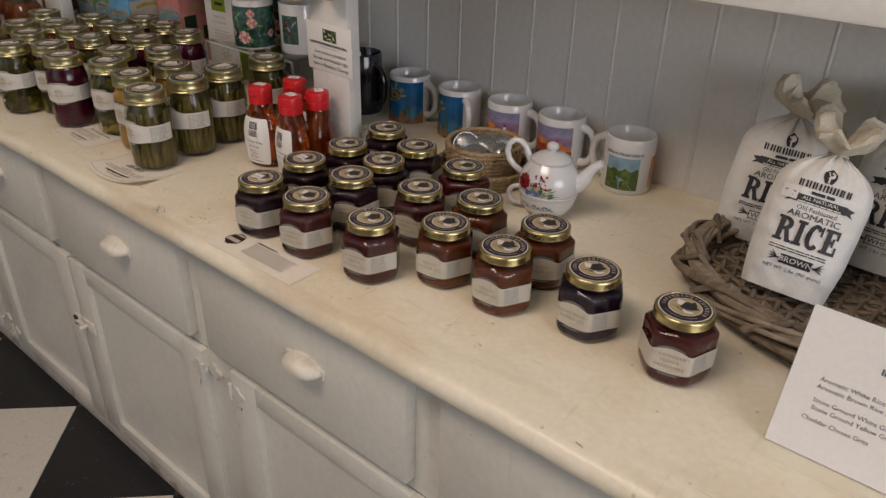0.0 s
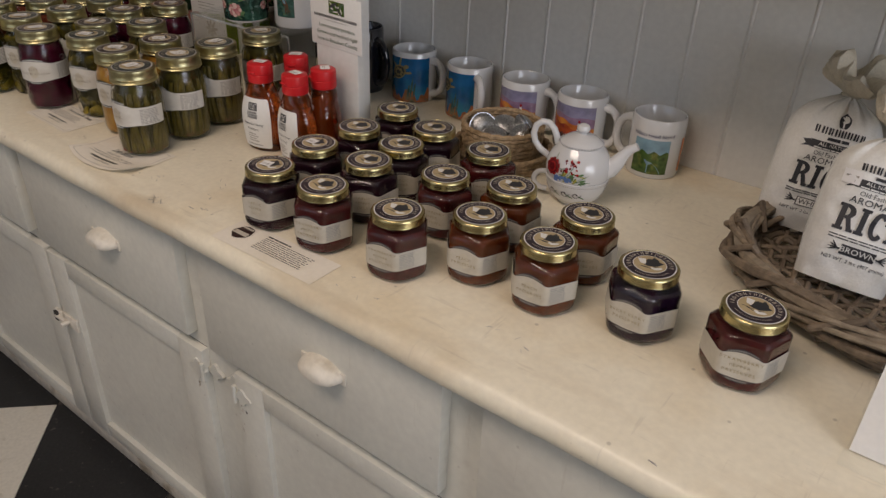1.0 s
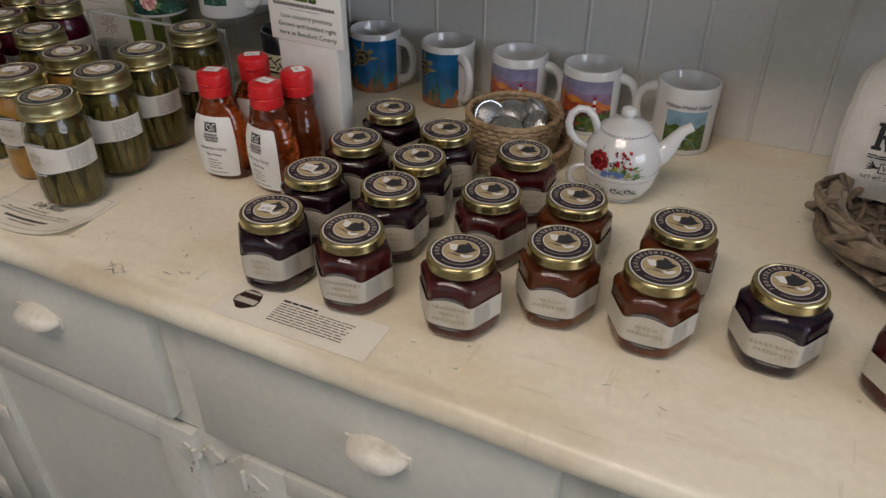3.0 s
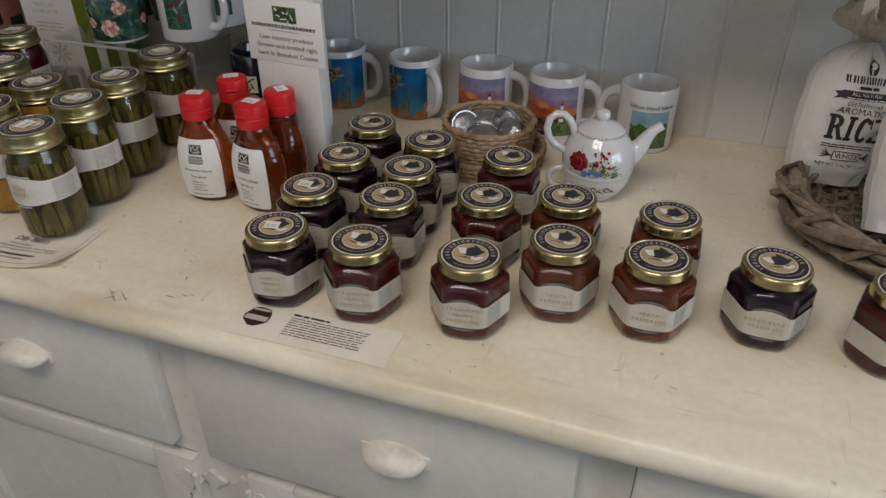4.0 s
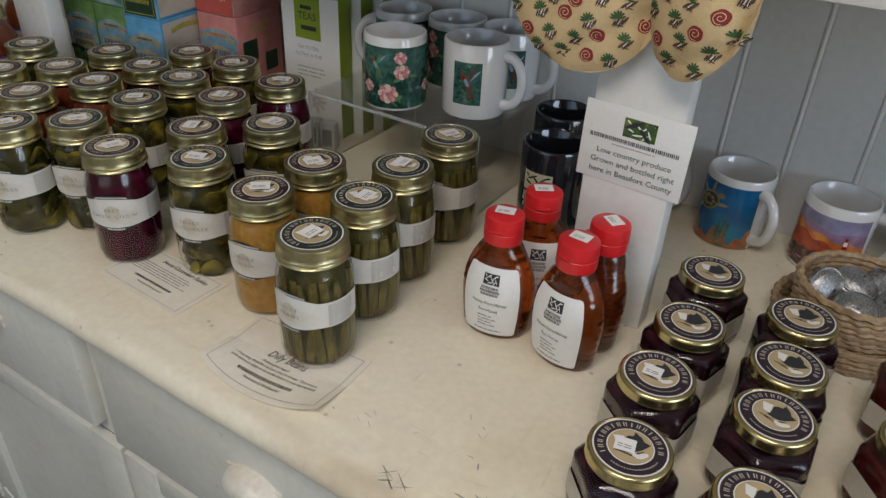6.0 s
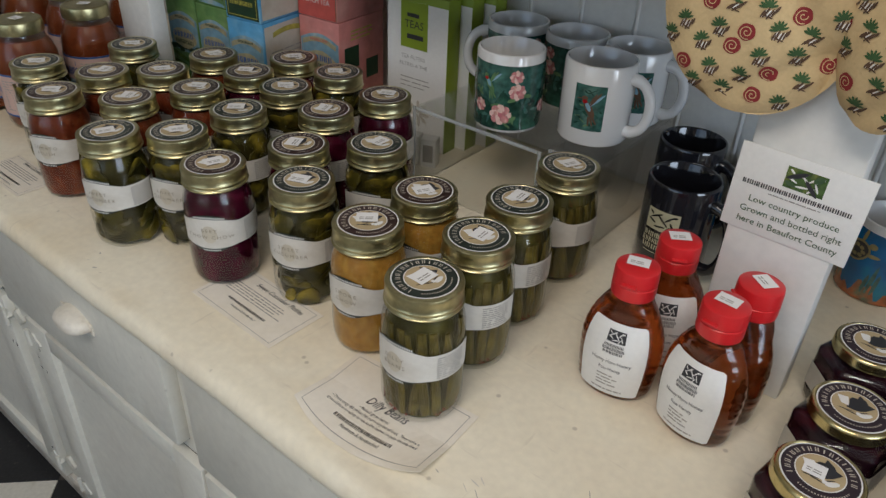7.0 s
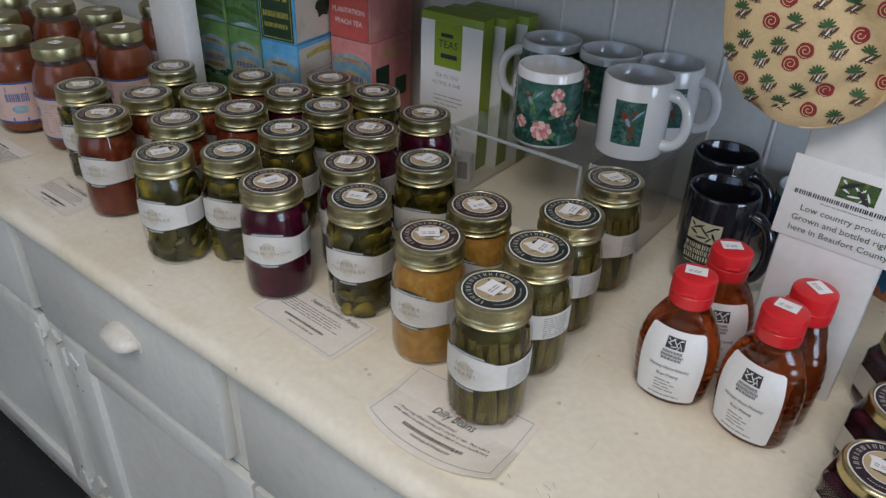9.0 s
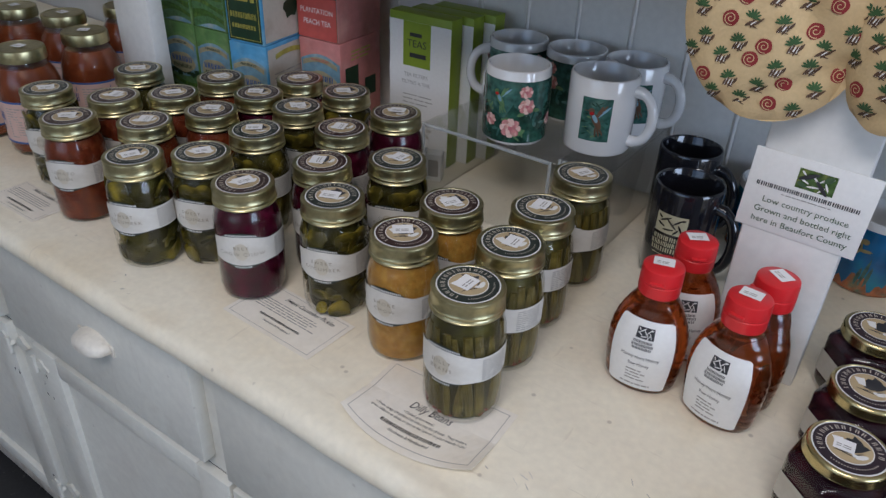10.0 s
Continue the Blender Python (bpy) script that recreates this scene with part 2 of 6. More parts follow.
M_MGREEN = mat("mitt_green_print", (0.045, 0.10, 0.032), 0.85, vary=0.25)
M_MBROWN = mat("mitt_brown_print", (0.10, 0.055, 0.03), 0.85, vary=0.25)
M_LGREEN = mat("lime_print", (0.24, 0.33, 0.02), 0.5, vary=0.05)
M_BLUE = mat("blue_print", (0.03, 0.10, 0.32), 0.4, vary=0.2, scale=60)
M_PINKP = mat("pale_pink_label", (0.60, 0.42, 0.36), 0.55, vary=0.05)
M_SEA = mat("sea_blue_glaze", (0.008, 0.12, 0.30), 0.15, vary=0.4, scale=30, bump=0, coat=0.5, alt=(0.01, 0.22, 0.30), alt_scale=18)
M_CORAL = mat("coral_print", (0.42, 0.14, 0.05), 0.2, vary=0.4, scale=90, bump=0, coat=0.5, alt=(0.10, 0.16, 0.10), alt_scale=60)
M_GOLDP = mat("yellow_green_print", (0.42, 0.38, 0.07), 0.3, vary=0.3, scale=100, bump=0)
M_DUSK = mat("dusk_sky_print", (0.27, 0.17, 0.27), 0.2, vary=0.3, scale=60, bump=0, coat=0.5, alt=(0.38, 0.24, 0.27), alt_scale=40)
M_SUNSET = mat("sunset_print", (0.60, 0.17, 0.04), 0.2, vary=0.3, scale=60, bump=0, coat=0.5, alt=(0.65, 0.32, 0.06), alt_scale=50)
M_LAWN = mat("green_land_print", (0.06, 0.12, 0.025), 0.2, vary=0.5, scale=150, bump=0, coat=0.5, alt=(0.20, 0.22, 0.05), alt_scale=70)
M_PALESKY = mat("pale_sky_print", (0.22, 0.38, 0.48), 0.2, vary=0.2, scale=60, bump=0, coat=0.5, alt=(0.42, 0.50, 0.50), alt_scale=40)
M_LEAFBG = mat("dark_leaf_print", (0.018, 0.055, 0.040), 0.2, vary=0.5, scale=120, bump=0, coat=0.5, alt=(0.04, 0.13, 0.09), alt_scale=40)
M_ROSE = mat("pink_rose_print", (0.58, 0.24, 0.24), 0.25, vary=0.35, scale=250, bump=0, coat=0.4, alt=(0.68, 0.44, 0.36), alt_scale=120)
M_REDFL = mat("red_flower_print", (0.40, 0.02, 0.02), 0.2, vary=0.4, scale=250, bump=0, coat=0.4, alt=(0.20, 0.01, 0.015), alt_scale=120)
M_BLUEFL = mat("blue_flower_print", (0.14, 0.24, 0.52), 0.2, vary=0.3, scale=250, bump=0, coat=0.4)
M_DEEPROSE = mat("deep_rose_print", (0.45, 0.12, 0.14), 0.3)
M_PALEROSE = mat("pale_rose_print", (0.72, 0.50, 0.44), 0.3, vary=0.15, scale=250)
M_TEALBG = mat("teal_leaf_print", (0.045, 0.125, 0.105), 0.2, vary=0.5, scale=120, bump=0, coat=0.5, alt=(0.13, 0.24, 0.20), alt_scale=45)
M_SPRIG = mat("leaf_stroke_print", (0.10, 0.20, 0.08), 0.3, vary=0.4, scale=160, bump=0)
M_LAVENDER = mat("lavender_sky_print", (0.25, 0.24, 0.37), 0.2, vary=0.25, scale=60, bump=0, coat=0.5, alt=(0.34, 0.27, 0.34), alt_scale=40)
M_EMBER = mat("ember_print", (0.46, 0.085, 0.03), 0.2, vary=0.35, scale=80, bump=0, coat=0.5, alt=(0.30, 0.05, 0.05), alt_scale=60)
M_SHORE = mat("dark_shore_print", (0.085, 0.045, 0.045), 0.2, vary=0.5, scale=120, bump=0, coat=0.5, alt=(0.22, 0.10, 0.06), alt_scale=60)
M_SHELL = mat("turtle_print", (0.30, 0.25, 0.10), 0.3, vary=0.3, scale=100, bump=0)
M_DARKRED = mat("dark_red_print", (0.16, 0.012, 0.015), 0.25, vary=0.3, scale=250, bump=0, coat=0.4)
M_BOXES = {
    "green": mat("green_card", (0.12, 0.24, 0.07), 0.5, vary=0.2, scale=60, alt=(0.24, 0.36, 0.13), alt_scale=20),
    "blue": mat("blue_card", (0.10, 0.33, 0.56), 0.5, vary=0.15, scale=60, alt=(0.22, 0.44, 0.60), alt_scale=20),
    "pink": mat("pink_card", (0.58, 0.22, 0.20), 0.5, vary=0.12, scale=60, alt=(0.62, 0.30, 0.26), alt_scale=20),
}
M_BANNER = mat("buff_banner_print", (0.40, 0.36, 0.22), 0.5, vary=0.2, scale=120)
M_CORALCARD = mat("coral_card_print", (0.56, 0.10, 0.08), 0.5, vary=0.1)
M_FIELD = mat("tea_field_print", (0.06, 0.13, 0.02), 0.5, vary=0.5, scale=140, alt=(0.16, 0.24, 0.04), alt_scale=60)
M_DKGREEN = mat("dark_green_print", (0.012, 0.04, 0.016), 0.5, vary=0.3)

# ---- building kit ----


def mesh_of(name, bm, mats):
    me = bpy.data.meshes.new(name)
    bm.to_mesh(me)
    bm.free()
    for m in mats if isinstance(mats, (list, tuple)) else [mats]:
        me.materials.append(m)
    return me


def part(name, bm, mats, parent=None, label="", m=None, smooth=True):
    me = mesh_of(name, bm, mats)
    if smooth:
        for p in me.polygons:
            p.use_smooth = True
        me.set_sharp_from_angle(angle=radians(38))
    ob = new(name, me)
    if parent:
        ob.parent = parent
    if m:
        ob.matrix_basis = m
    if label:
        ob["label"] = label
    return ob


def thing(name, m, label, category, group="", kind=""):
    ob = new(name)
    ob.matrix_basis = m
    ob.empty_display_size = 0.02
    return tagged(ob, label, category, group, kind)


def block(x0, y0, z0, x1, y1, z1, bevel=0.0, seg=2, bm=None, mi=0):
    """A box between two corners, with rounded edges."""
    b = bmesh.new()
    g = bmesh.ops.create_cube(b, size=1)
    for v in g["verts"]:
        v.co = Vector(((x0 + x1) / 2 + v.co.x * (x1 - x0), (y0 + y1) / 2 + v.co.y * (y1 - y0), (z0 + z1) / 2 + v.co.z * (z1 - z0)))
    if bevel:
        bmesh.ops.bevel(b, geom=b.edges[:], offset=bevel, segments=seg, profile=0.5, affect="EDGES")
    for f in b.faces:
        f.material_index = mi
    return join(bm, b)


def join(bm, b):
    if bm is None:
        return b
    me = bpy.data.meshes.new("join")
    b.to_mesh(me)
    b.free()
    bm.from_mesh(me)
    bpy.data.meshes.remove(me)
    return bm


def lathe(profile, seg=40, shape=None, bm=None, mi=0, caps=True):
    """Turns (radius, height) pairs round the upright axis. shape(angle, height) scales the radius."""
    bm = bm or bmesh.new()
    rings = []
    for r, z in profile:
        ring = []
        for i in range(seg):
            a = 2 * math.pi * i / seg
            k = r * (shape(a, z) if shape else 1)
            ring.append(bm.verts.new((k * math.sin(a), -k * math.cos(a), z)))
        rings.append(ring)
    for lo, hi in zip(rings, rings[1:]):
        for i in range(seg):
            f = bm.faces.new((lo[i], lo[(i + 1) % seg], hi[(i + 1) % seg], hi[i]))
            f.material_index = mi
    if caps:
        bm.faces.new(rings[0][::-1]).material_index = mi
        bm.faces.new(rings[-1]).material_index = mi
    return bm


def tube(points, radius, seg=8, bm=None, mi=0, closed=False):
    """A round rod along points. radius: a number, or one for each point."""
    bm = bm or bmesh.new()
    pts = [Vector(p) for p in points]
    n = len(pts)
    rings = []
    side = None
    for i, p in enumerate(pts):
        a, b = pts[(i - 1) % n] if closed or i else p, pts[(i + 1) % n] if closed or i < n - 1 else p
        d = (b - a).normalized()
        if side is None:
            side = d.cross(Vector((0, 0, 1)) if abs(d.z) < 0.9 else Vector((1, 0, 0))).normalized()
        side = (side - d * side.dot(d)).normalized()
        up = d.cross(side)
        r = radius[i] if isinstance(radius, (list, tuple)) else radius
        rings.append([bm.verts.new(p + (side * math.cos(2 * math.pi * k / seg) + up * math.sin(2 * math.pi * k / seg)) * r) for k in range(seg)])
    for i in range(n if closed else n - 1):
        lo, hi = rings[i], rings[(i + 1) % n]
        for k in range(seg):
            bm.faces.new((lo[k], lo[(k + 1) % seg], hi[(k + 1) % seg], hi[k])).material_index = mi
    if not closed:
        bm.faces.new(rings[0][::-1]).material_index = mi
        bm.faces.new(rings[-1]).material_index = mi
    return bm


TEXTS = {}


def glyphs(s, size, space=1.0, slant=0.0):
    """The faces of a line of type, centred, as flat points and corner lists."""
    key = (s, size, space, slant)
    if key not in TEXTS:
        cu = bpy.data.curves.new("type", "FONT")
        cu.body, cu.size, cu.align_x, cu.align_y, cu.resolution_u = s, size, "CENTER", "CENTER", 2
        cu.space_character, cu.shear = space, slant
        ob = new("type", cu)
        me = bpy.data.meshes.new_from_object(ob)
        TEXTS[key] = ([v.co.copy() for v in me.vertices], [list(p.vertices) for p in me.polygons])
        bpy.data.objects.remove(ob)
        bpy.data.curves.remove(cu)
        bpy.data.meshes.remove(me)
    return TEXTS[key]


class Print:
    """Draws flat shapes onto a surface: at(u, v, off) gives the place u metres along and v up, off metres proud."""

    def __init__(self, at, bm=None):
        self.at, self.bm, self.level = at, bm or bmesh.new(), 0.0

    def face(self, pts, mi, off):
        try:
            f = self.bm.faces.new([self.bm.verts.new(self.at(u, v, off)) for u, v in pts])
            f.material_index = mi
        except ValueError:
            pass

    def rect(self, u0, v0, u1, v1, mi=0, off=0.0003, nu=1, nv=1, top=None, bottom=None):
        top, bottom = top or (lambda u: v1), bottom or (lambda u: v0)
        grid = []
        for i in range(nu + 1):
            u = u0 + (u1 - u0) * i / nu
            a, b = bottom(u), top(u)
            grid.append([self.bm.verts.new(self.at(u, a + (b - a) * j / nv, off)) for j in range(nv + 1)])
        for i in range(nu):
            for j in range(nv):
                self.bm.faces.new((grid[i][j], grid[i + 1][j], grid[i + 1][j + 1], grid[i][j + 1])).material_index = mi

    def disc(self, cu, cv, ru, rv=None, mi=0, off=0.0006, n=14, wob=0.0, turn=0.0):
        rv = rv or ru
        pts = []
        for i in range(n):
            a = 2 * math.pi * i / n
            k = 1 + wob * math.sin(5 * a + cu * 900)
            x, y = ru * k * math.cos(a), rv * k * math.sin(a)
            pts.append((cu + x * math.cos(turn) - y * math.sin(turn), cv + x * math.sin(turn) + y * math.cos(turn)))
        mid = self.bm.verts.new(self.at(cu, cv, off))
        ring = [self.bm.verts.new(self.at(u, v, off)) for u, v in pts]
        for i in range(n):
            self.bm.faces.new((mid, ring[i], ring[(i + 1) % n])).material_index = mi

    def type(self, s, size, cu, cv, mi=0, off=0.0006, turn=0.0, stretch=1.0, space=1.0, slant=0.0):
        vs, fs = glyphs(s, size, space, slant)
        c, d = math.cos(turn), math.sin(turn)
        made = [self.bm.verts.new(self.at(cu + p.x * stretch * c - p.y * d, cv + p.x * stretch * d + p.y * c, off)) for p in vs]
        for f in fs:
            self.bm.faces.new([made[i] for i in f]).material_index = mi

    def lines(self, u0, v0, u1, v1, rows, mi=0, off=0.0006, fill=0.45, ragged=0.2, seed=1):
        """Rows of small bars for print too fine to read."""
        rnd = random.Random(seed)
        h = (v1 - v0) / rows
        for i in range(rows):
            v, u = v1 - (i + 1) * h, u0
            end = u1 - (u1 - u0) * ragged * rnd.random()
            while u < end - h * 0.5:
                w = min(h * (1.2 + 3.2 * rnd.random()), end - u)
                self.rect(u, v, u + w, v + h * fill, mi, off)
                u += w + h * 0.45


def letters(p, u0, u1, v, h, n, mi, off=0.0006, seed=1):
    """A line of narrow bars, for a name that is not lettered."""
    rnd, w = random.Random(seed), (u1 - u0) / n
    for i in range(n):
        a, k = u0 + i * w, rnd.choice((0.42, 0.50, 0.56))
        p.rect(a, v, a + w * 0.30, v + h, mi, off)
        p.rect(a + w * k, v, a + w * (k + 0.24), v + h, mi, off)


def branch_logo(p, cu, cv, w, h, dark, light, off=0.0004, nu=4):
    """A dark oblong with pale branching limbs across it."""
    p.rect(cu - w / 2, cv - h / 2, cu + w / 2, cv + h / 2, dark, off, nu, 2)
    for x, y, l, t in ((-0.18, 0.22, 0.30, 0.5), (-0.30, -0.08, 0.20, -0.4), (0.02, 0.05, 0.34, -0.75), (0.20, 0.20, 0.24, 0.7), (0.30, -0.12, 0.20, -1.1), (-0.05, -0.28, 0.26, 0.15), (0.18, -0.32, 0.18, 0.9), (-0.36, 0.30, 0.12, -0.7), (0.36, 0.34, 0.11, 0.2)):
        p.disc(cu + x * w, cv + y * h, l * w * 0.72, 0.05 * h, light, off + 0.0003, 8, 0, t)


def flat(u, v, off):
    return Vector((u, v, off))


def upright(u, v, off):
    return Vector((u, -off, v))

# ---- structure ----


def setting(name, bm, mats, label="", smooth=False):
    return tagged(part(name, bm, mats, smooth=smooth), label, kind="structure")


X0, X1, Y0, H = -4.2, 1.8, -2.6, 2.55
floor = setting("floor", block(X0, Y0, -0.1, X1, 1.3, -0.004), M_GROUT, "black and white checkered vinyl tile floor laid diagonally")
ceiling = setting("ceiling", block(X0, Y0, H, X1, 1.3, H + 0.1), M_CEIL)
wall_north = setting("wall_north", block(X0, WALL + 0.012, 0, X1, 1.3, H), M_PLASTER, "white painted beadboard wall behind the worktop")
wall_west = setting("wall_west", block(X0 - 0.12, Y0, 0, X0, 1.3, H), M_PLASTER)
bm = block(X1, Y0, 0, X1 + 0.12, -0.75, H)
block(X1, 0.95, 0, X1 + 0.12, 1.3, H, bm=bm)
block(X1, -0.75, 0, X1 + 0.12, 0.95, 0.9, bm=bm)
block(X1, -0.75, 2.3, X1 + 0.12, 0.95, H, bm=bm)
wall_east = setting("wall_east", bm, M_PLASTER)
bm = block(X0, Y0 - 0.12, 0, -2.5, Y0, H)
block(0.1, Y0 - 0.12, 0, X1, Y0, H, bm=bm)
block(-2.5, Y0 - 0.12, 0, 0.1, Y0, 0.9, bm=bm)
block(-2.5, Y0 - 0.12, 2.5, 0.1, Y0, H, bm=bm)
wall_south = setting("wall_south", bm, M_PLASTER)

# the shelf over the worktop, and the two uprights that carry it
SHELF = 1.147
shelf = tagged(part("shelf", block(-2.6, 0.845, SHELF, X1 - 0.01, WALL - 0.002, SHELF + 0.032, 0.005), M_WALL), "long white painted wooden shelf above the worktop", "shelf")
for x in (-0.953, -1.985):
    tagged(part("shelf_upright", block(x - 0.046, 0.843, C, x + 0.046, 0.872, SHELF, 0.003), M_WALL),
           "white painted wooden upright standing on the worktop, carrying the shelf", "upright", "shelf uprights")

# ---- cabinet and worktop ----
bm = bmesh.new()
ring = []
edge = [(WALL - 0.001, C - 0.034), (FACE - 0.048, C - 0.034)]
for i in range(9):
    a = -math.pi / 2 - math.pi * i / 8
    edge.append((FACE - 0.036 + 0.017 * math.cos(a) * 0.95, C - 0.017 + 0.017 * math.sin(a)))
edge.append((WALL - 0.001, C))
edge.pop(1)
NX = 160
for i in range(NX + 1):
    x = -3.4 + 4.9 * i / NX
    row = []
    for j, (y, z) in enumerate(edge):
        n = noise.noise((x * 9, y * 5, z * 9)) * 0.0022 + noise.noise((x * 40, 3, z * 20)) * 0.0008 if 0 < j < len(edge) - 1 else 0
        row.append(bm.verts.new((x, y + n, z + (n * 0.4 if 1 < j < 8 else 0))))
    ring.append(row)
for a, b in zip(ring, ring[1:]):
    for j in range(len(edge)):
        k = (j + 1) % len(edge)
        bm.faces.new((a[j], b[j], b[k], a[k]))
bm.faces.new(ring[0])
bm.faces.new(ring[-1][::-1])
bmesh.ops.recalc_face_normals(bm, faces=bm.faces[:])
worktop = tagged(part("worktop", bm, M_COUNTER), "long cream painted wooden worktop with a worn rounded front edge", "worktop")

p = Print(lambda u, v, off: Vector((u, v, C + off)))
rs = random.Random(21)
for cx, cy, n, spread, ln in ((-1.005, 0.520, 9, 0.012, 0.016), (-0.239, 0.513, 2, 0.003, 0.006), (-0.93, 0.548, 4, 0.02, 0.008), (-0.44, 0.575, 5, 0.03, 0.005), (-1.09, 0.56, 5, 0.03, 0.006), (-0.98, 0.60, 6, 0.05, 0.005), (-1.6, 0.535, 4, 0.03, 0.004), (-0.6, 0.54, 6, 0.06, 0.004)):
    for i in range(n):
        p.disc(cx + rs.uniform(-spread, spread), cy + rs.uniform(-spread, spread) * 0.5, ln * rs.uniform(0.4, 1.0), rs.uniform(0.0003, 0.0008), i % 2, 0.0004, 7, 0, rs.uniform(-1.2, 1.2))
tagged(part("scratch_marks", p.bm, [M_RAIL, M_GREYINK], worktop, "small dark scratches in the paint"), kind="stuff")

cab = thing("base_cabinet", pose(0, 0, 0), "long painted base cabinet with drawers over panelled doors, chipped paint", "cabinet")
part("body", block(-3.4, FACE, 0.045, 1.5, WALL - 0.004, C - 0.036, 0.002), M_CAB, cab)
part("plinth_rail", block(-3.4, FACE - 0.008, 0.0, 1.5, FACE + 0.03, 0.047, 0.004), M_RAIL, cab, "scuffed bottom rail with bare wood showing")


def drawer(x0, x1):
    d = part("drawer", block(x0, FACE - 0.019, 0.532, x1, FACE + 0.05, 0.722, 0.0025), M_CAB, cab)
    # thin dark sheet on the face: shade along the drawer's edges, put into colour
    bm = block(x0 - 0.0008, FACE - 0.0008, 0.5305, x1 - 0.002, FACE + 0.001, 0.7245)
    part("drawer_gap", bm, M_GAP, d, "thin dark sheet painted as the shade round the drawer")
    # bin pull: a half dome, open below, with ears
    cx, cz = (x0 + x1) / 2 + 0.034, 0.640
    bm = lathe([(0.036 * math.cos(t) ** 0.65, 0.032 * math.sin(t)) for t in [1.45 * k / 9 for k in range(10)]], 36)
    for v in bm.verts:
        x, up, out = v.co.x, -v.co.y, v.co.z
        flare = abs(x) / 0.036
        if up < -0.010:
            up = -0.010 + (up + 0.010) * 0.10
        v.co = Vector((cx + x * 1.04, FACE - 0.019 - out * 0.86, cz - 0.002 + up * (0.52 - 0.12 * flare ** 2)))
    block(cx - 0.041, FACE - 0.0222, cz - 0.012, cx + 0.041, FACE - 0.0188, cz + 0.007, 0.0015, bm=bm)
    bmesh.ops.recalc_face_normals(bm, faces=bm.faces[:])
    part("bin_pull", bm, M_KNOB, d, "cream painted cup pull, chipped")


def door(x0, x1, hinge, latch):
    z0, z1, w = 0.05, 0.508, 0.066
    y0 = FACE - 0.014
    d = part("cabinet_door", block(x0 + w - 0.002, FACE - 0.0035, z0 + 0.02, x1 - w + 0.002, FACE + 0.01, z1 - 0.02), M_CAB, cab)
    part("stile", block(x0, y0, z0, x0 + w, FACE + 0.012, z1, 0.0018), M_CAB, d)
    part("stile", block(x1 - w, y0, z0, x1, FACE + 0.012, z1, 0.0018), M_CAB, d)
    part("rail", block(x0 + w, y0 + 0.0005, z0, x1 - w, FACE + 0.012, z0 + w * 0.55, 0.0018), M_CAB, d)
    part("rail", block(x0 + w, y0 + 0.0005, z1 - w * 0.6, x1 - w, FACE + 0.012, z1, 0.0018), M_CAB, d)
    # chipped paint near the hinges
    rc = random.Random(int(x0 * 1000))
    p = Print(lambda u, v, off: Vector((u, y0 - off, v)))
    e = 1 if hinge == x0 else -1
    for i in range(9):
        u, v = hinge + e * rc.uniform(0.004, 0.022), rc.choice((0.455, 0.43, 0.40, 0.095, 0.12, 0.07)) + rc.uniform(-0.012, 0.012)
        p.disc(u, v, rc.uniform(0.001, 0.0035), rc.uniform(0.0015, 0.006), rc.randint(0, 1), 0.0004, 9, 0.35, rc.uniform(-0.5, 0.5))
    tagged(part("chipped_paint", p.bm, [M_DARK, M_RAIL], d, "dark chips in the paint"), kind="stuff")
    # same dark sheet behind the door, its colour standing in for shade
    part("door_gap", block(x0 - 0.0012, FACE - 0.0006, z0 - 0.001, x1 - 0.002, FACE + 0.001, z1 + 0.0008), M_GAP, d, "thin dark sheet painted as the shade round the door")
    for z in (0.466, 0.095):
        s = 1 if hinge == x1 else -1
        bm = bmesh.new()
        for t, wd in ((-1, 0.017), (1, 0.013)):
            cx = hinge + t * 0.016
            pts = [(cx + 0.017 * math.cos(a) * (1 + 0.25 * math.cos(4 * a)), z + wd * math.sin(a) * (1 + 0.25 * math.cos(4 * a))) for a in [2 * math.pi * i / 24 for i in range(24)]]
            yy = y0 - 0.0012 if t * s < 0 else FACE - 0.004
            lo, hi = [bm.verts.new((u, yy + 0.006, v)) for u, v in pts], [bm.verts.new((u, yy - 0.0014, v)) for u, v in pts]
            bm.faces.new(hi)
            for i in range(24):
                bm.faces.new((lo[i], lo[(i + 1) % 24], hi[(i + 1) % 24], hi[i]))
        tube([(hinge, y0 - 0.003, z - 0.017), (hinge, y0 - 0.003, z + 0.017)], 0.0038, 8, bm)
        bmesh.ops.recalc_face_normals(bm, faces=bm.faces[:])
        part("butterfly_hinge", bm, M_CAB, d, "painted-over butterfly hinge")
    if latch:
        bm = block(x0 + 0.012, y0 - 0.006, 0.335, x0 + 0.062, y0 - 0.0005, 0.365, 0.002)
        block(x0 - 0.022, y0 - 0.007, 0.338, x0 + 0.006, y0 - 0.0002, 0.362, 0.002, bm=bm)
        tube([(x0 + 0.030, y0 - 0.005, 0.35), (x0 + 0.030, y0 - 0.022, 0.35)], 0.005, 10, bm)
        block(x0 - 0.012, y0 - 0.013, 0.346, x0 + 0.034, y0 - 0.006, 0.353, 0.001, bm=bm)
        part("latch", bm, M_KNOB, d, "small painted cupboard latch")
        part("latch_catch", block(x0 - 0.016, y0 - 0.012, 0.339, x0 - 0.004, y0 - 0.0068, 0.361, 0.001), M_DARK, d, "dark worn metal catch")


for i in range(-4, 2):
    drawer(-0.942 + 0.519 * i if i < 0 else -0.942 + 0.512 * i, (-0.486 + 0.510 * i))
for s in (-0.93, -1.985, -3.04, 0.125):
    door(s + 0.036, s + 0.515, s + 0.036, False)
    door(s + 0.5225, s + 1.010, s + 1.010, True)

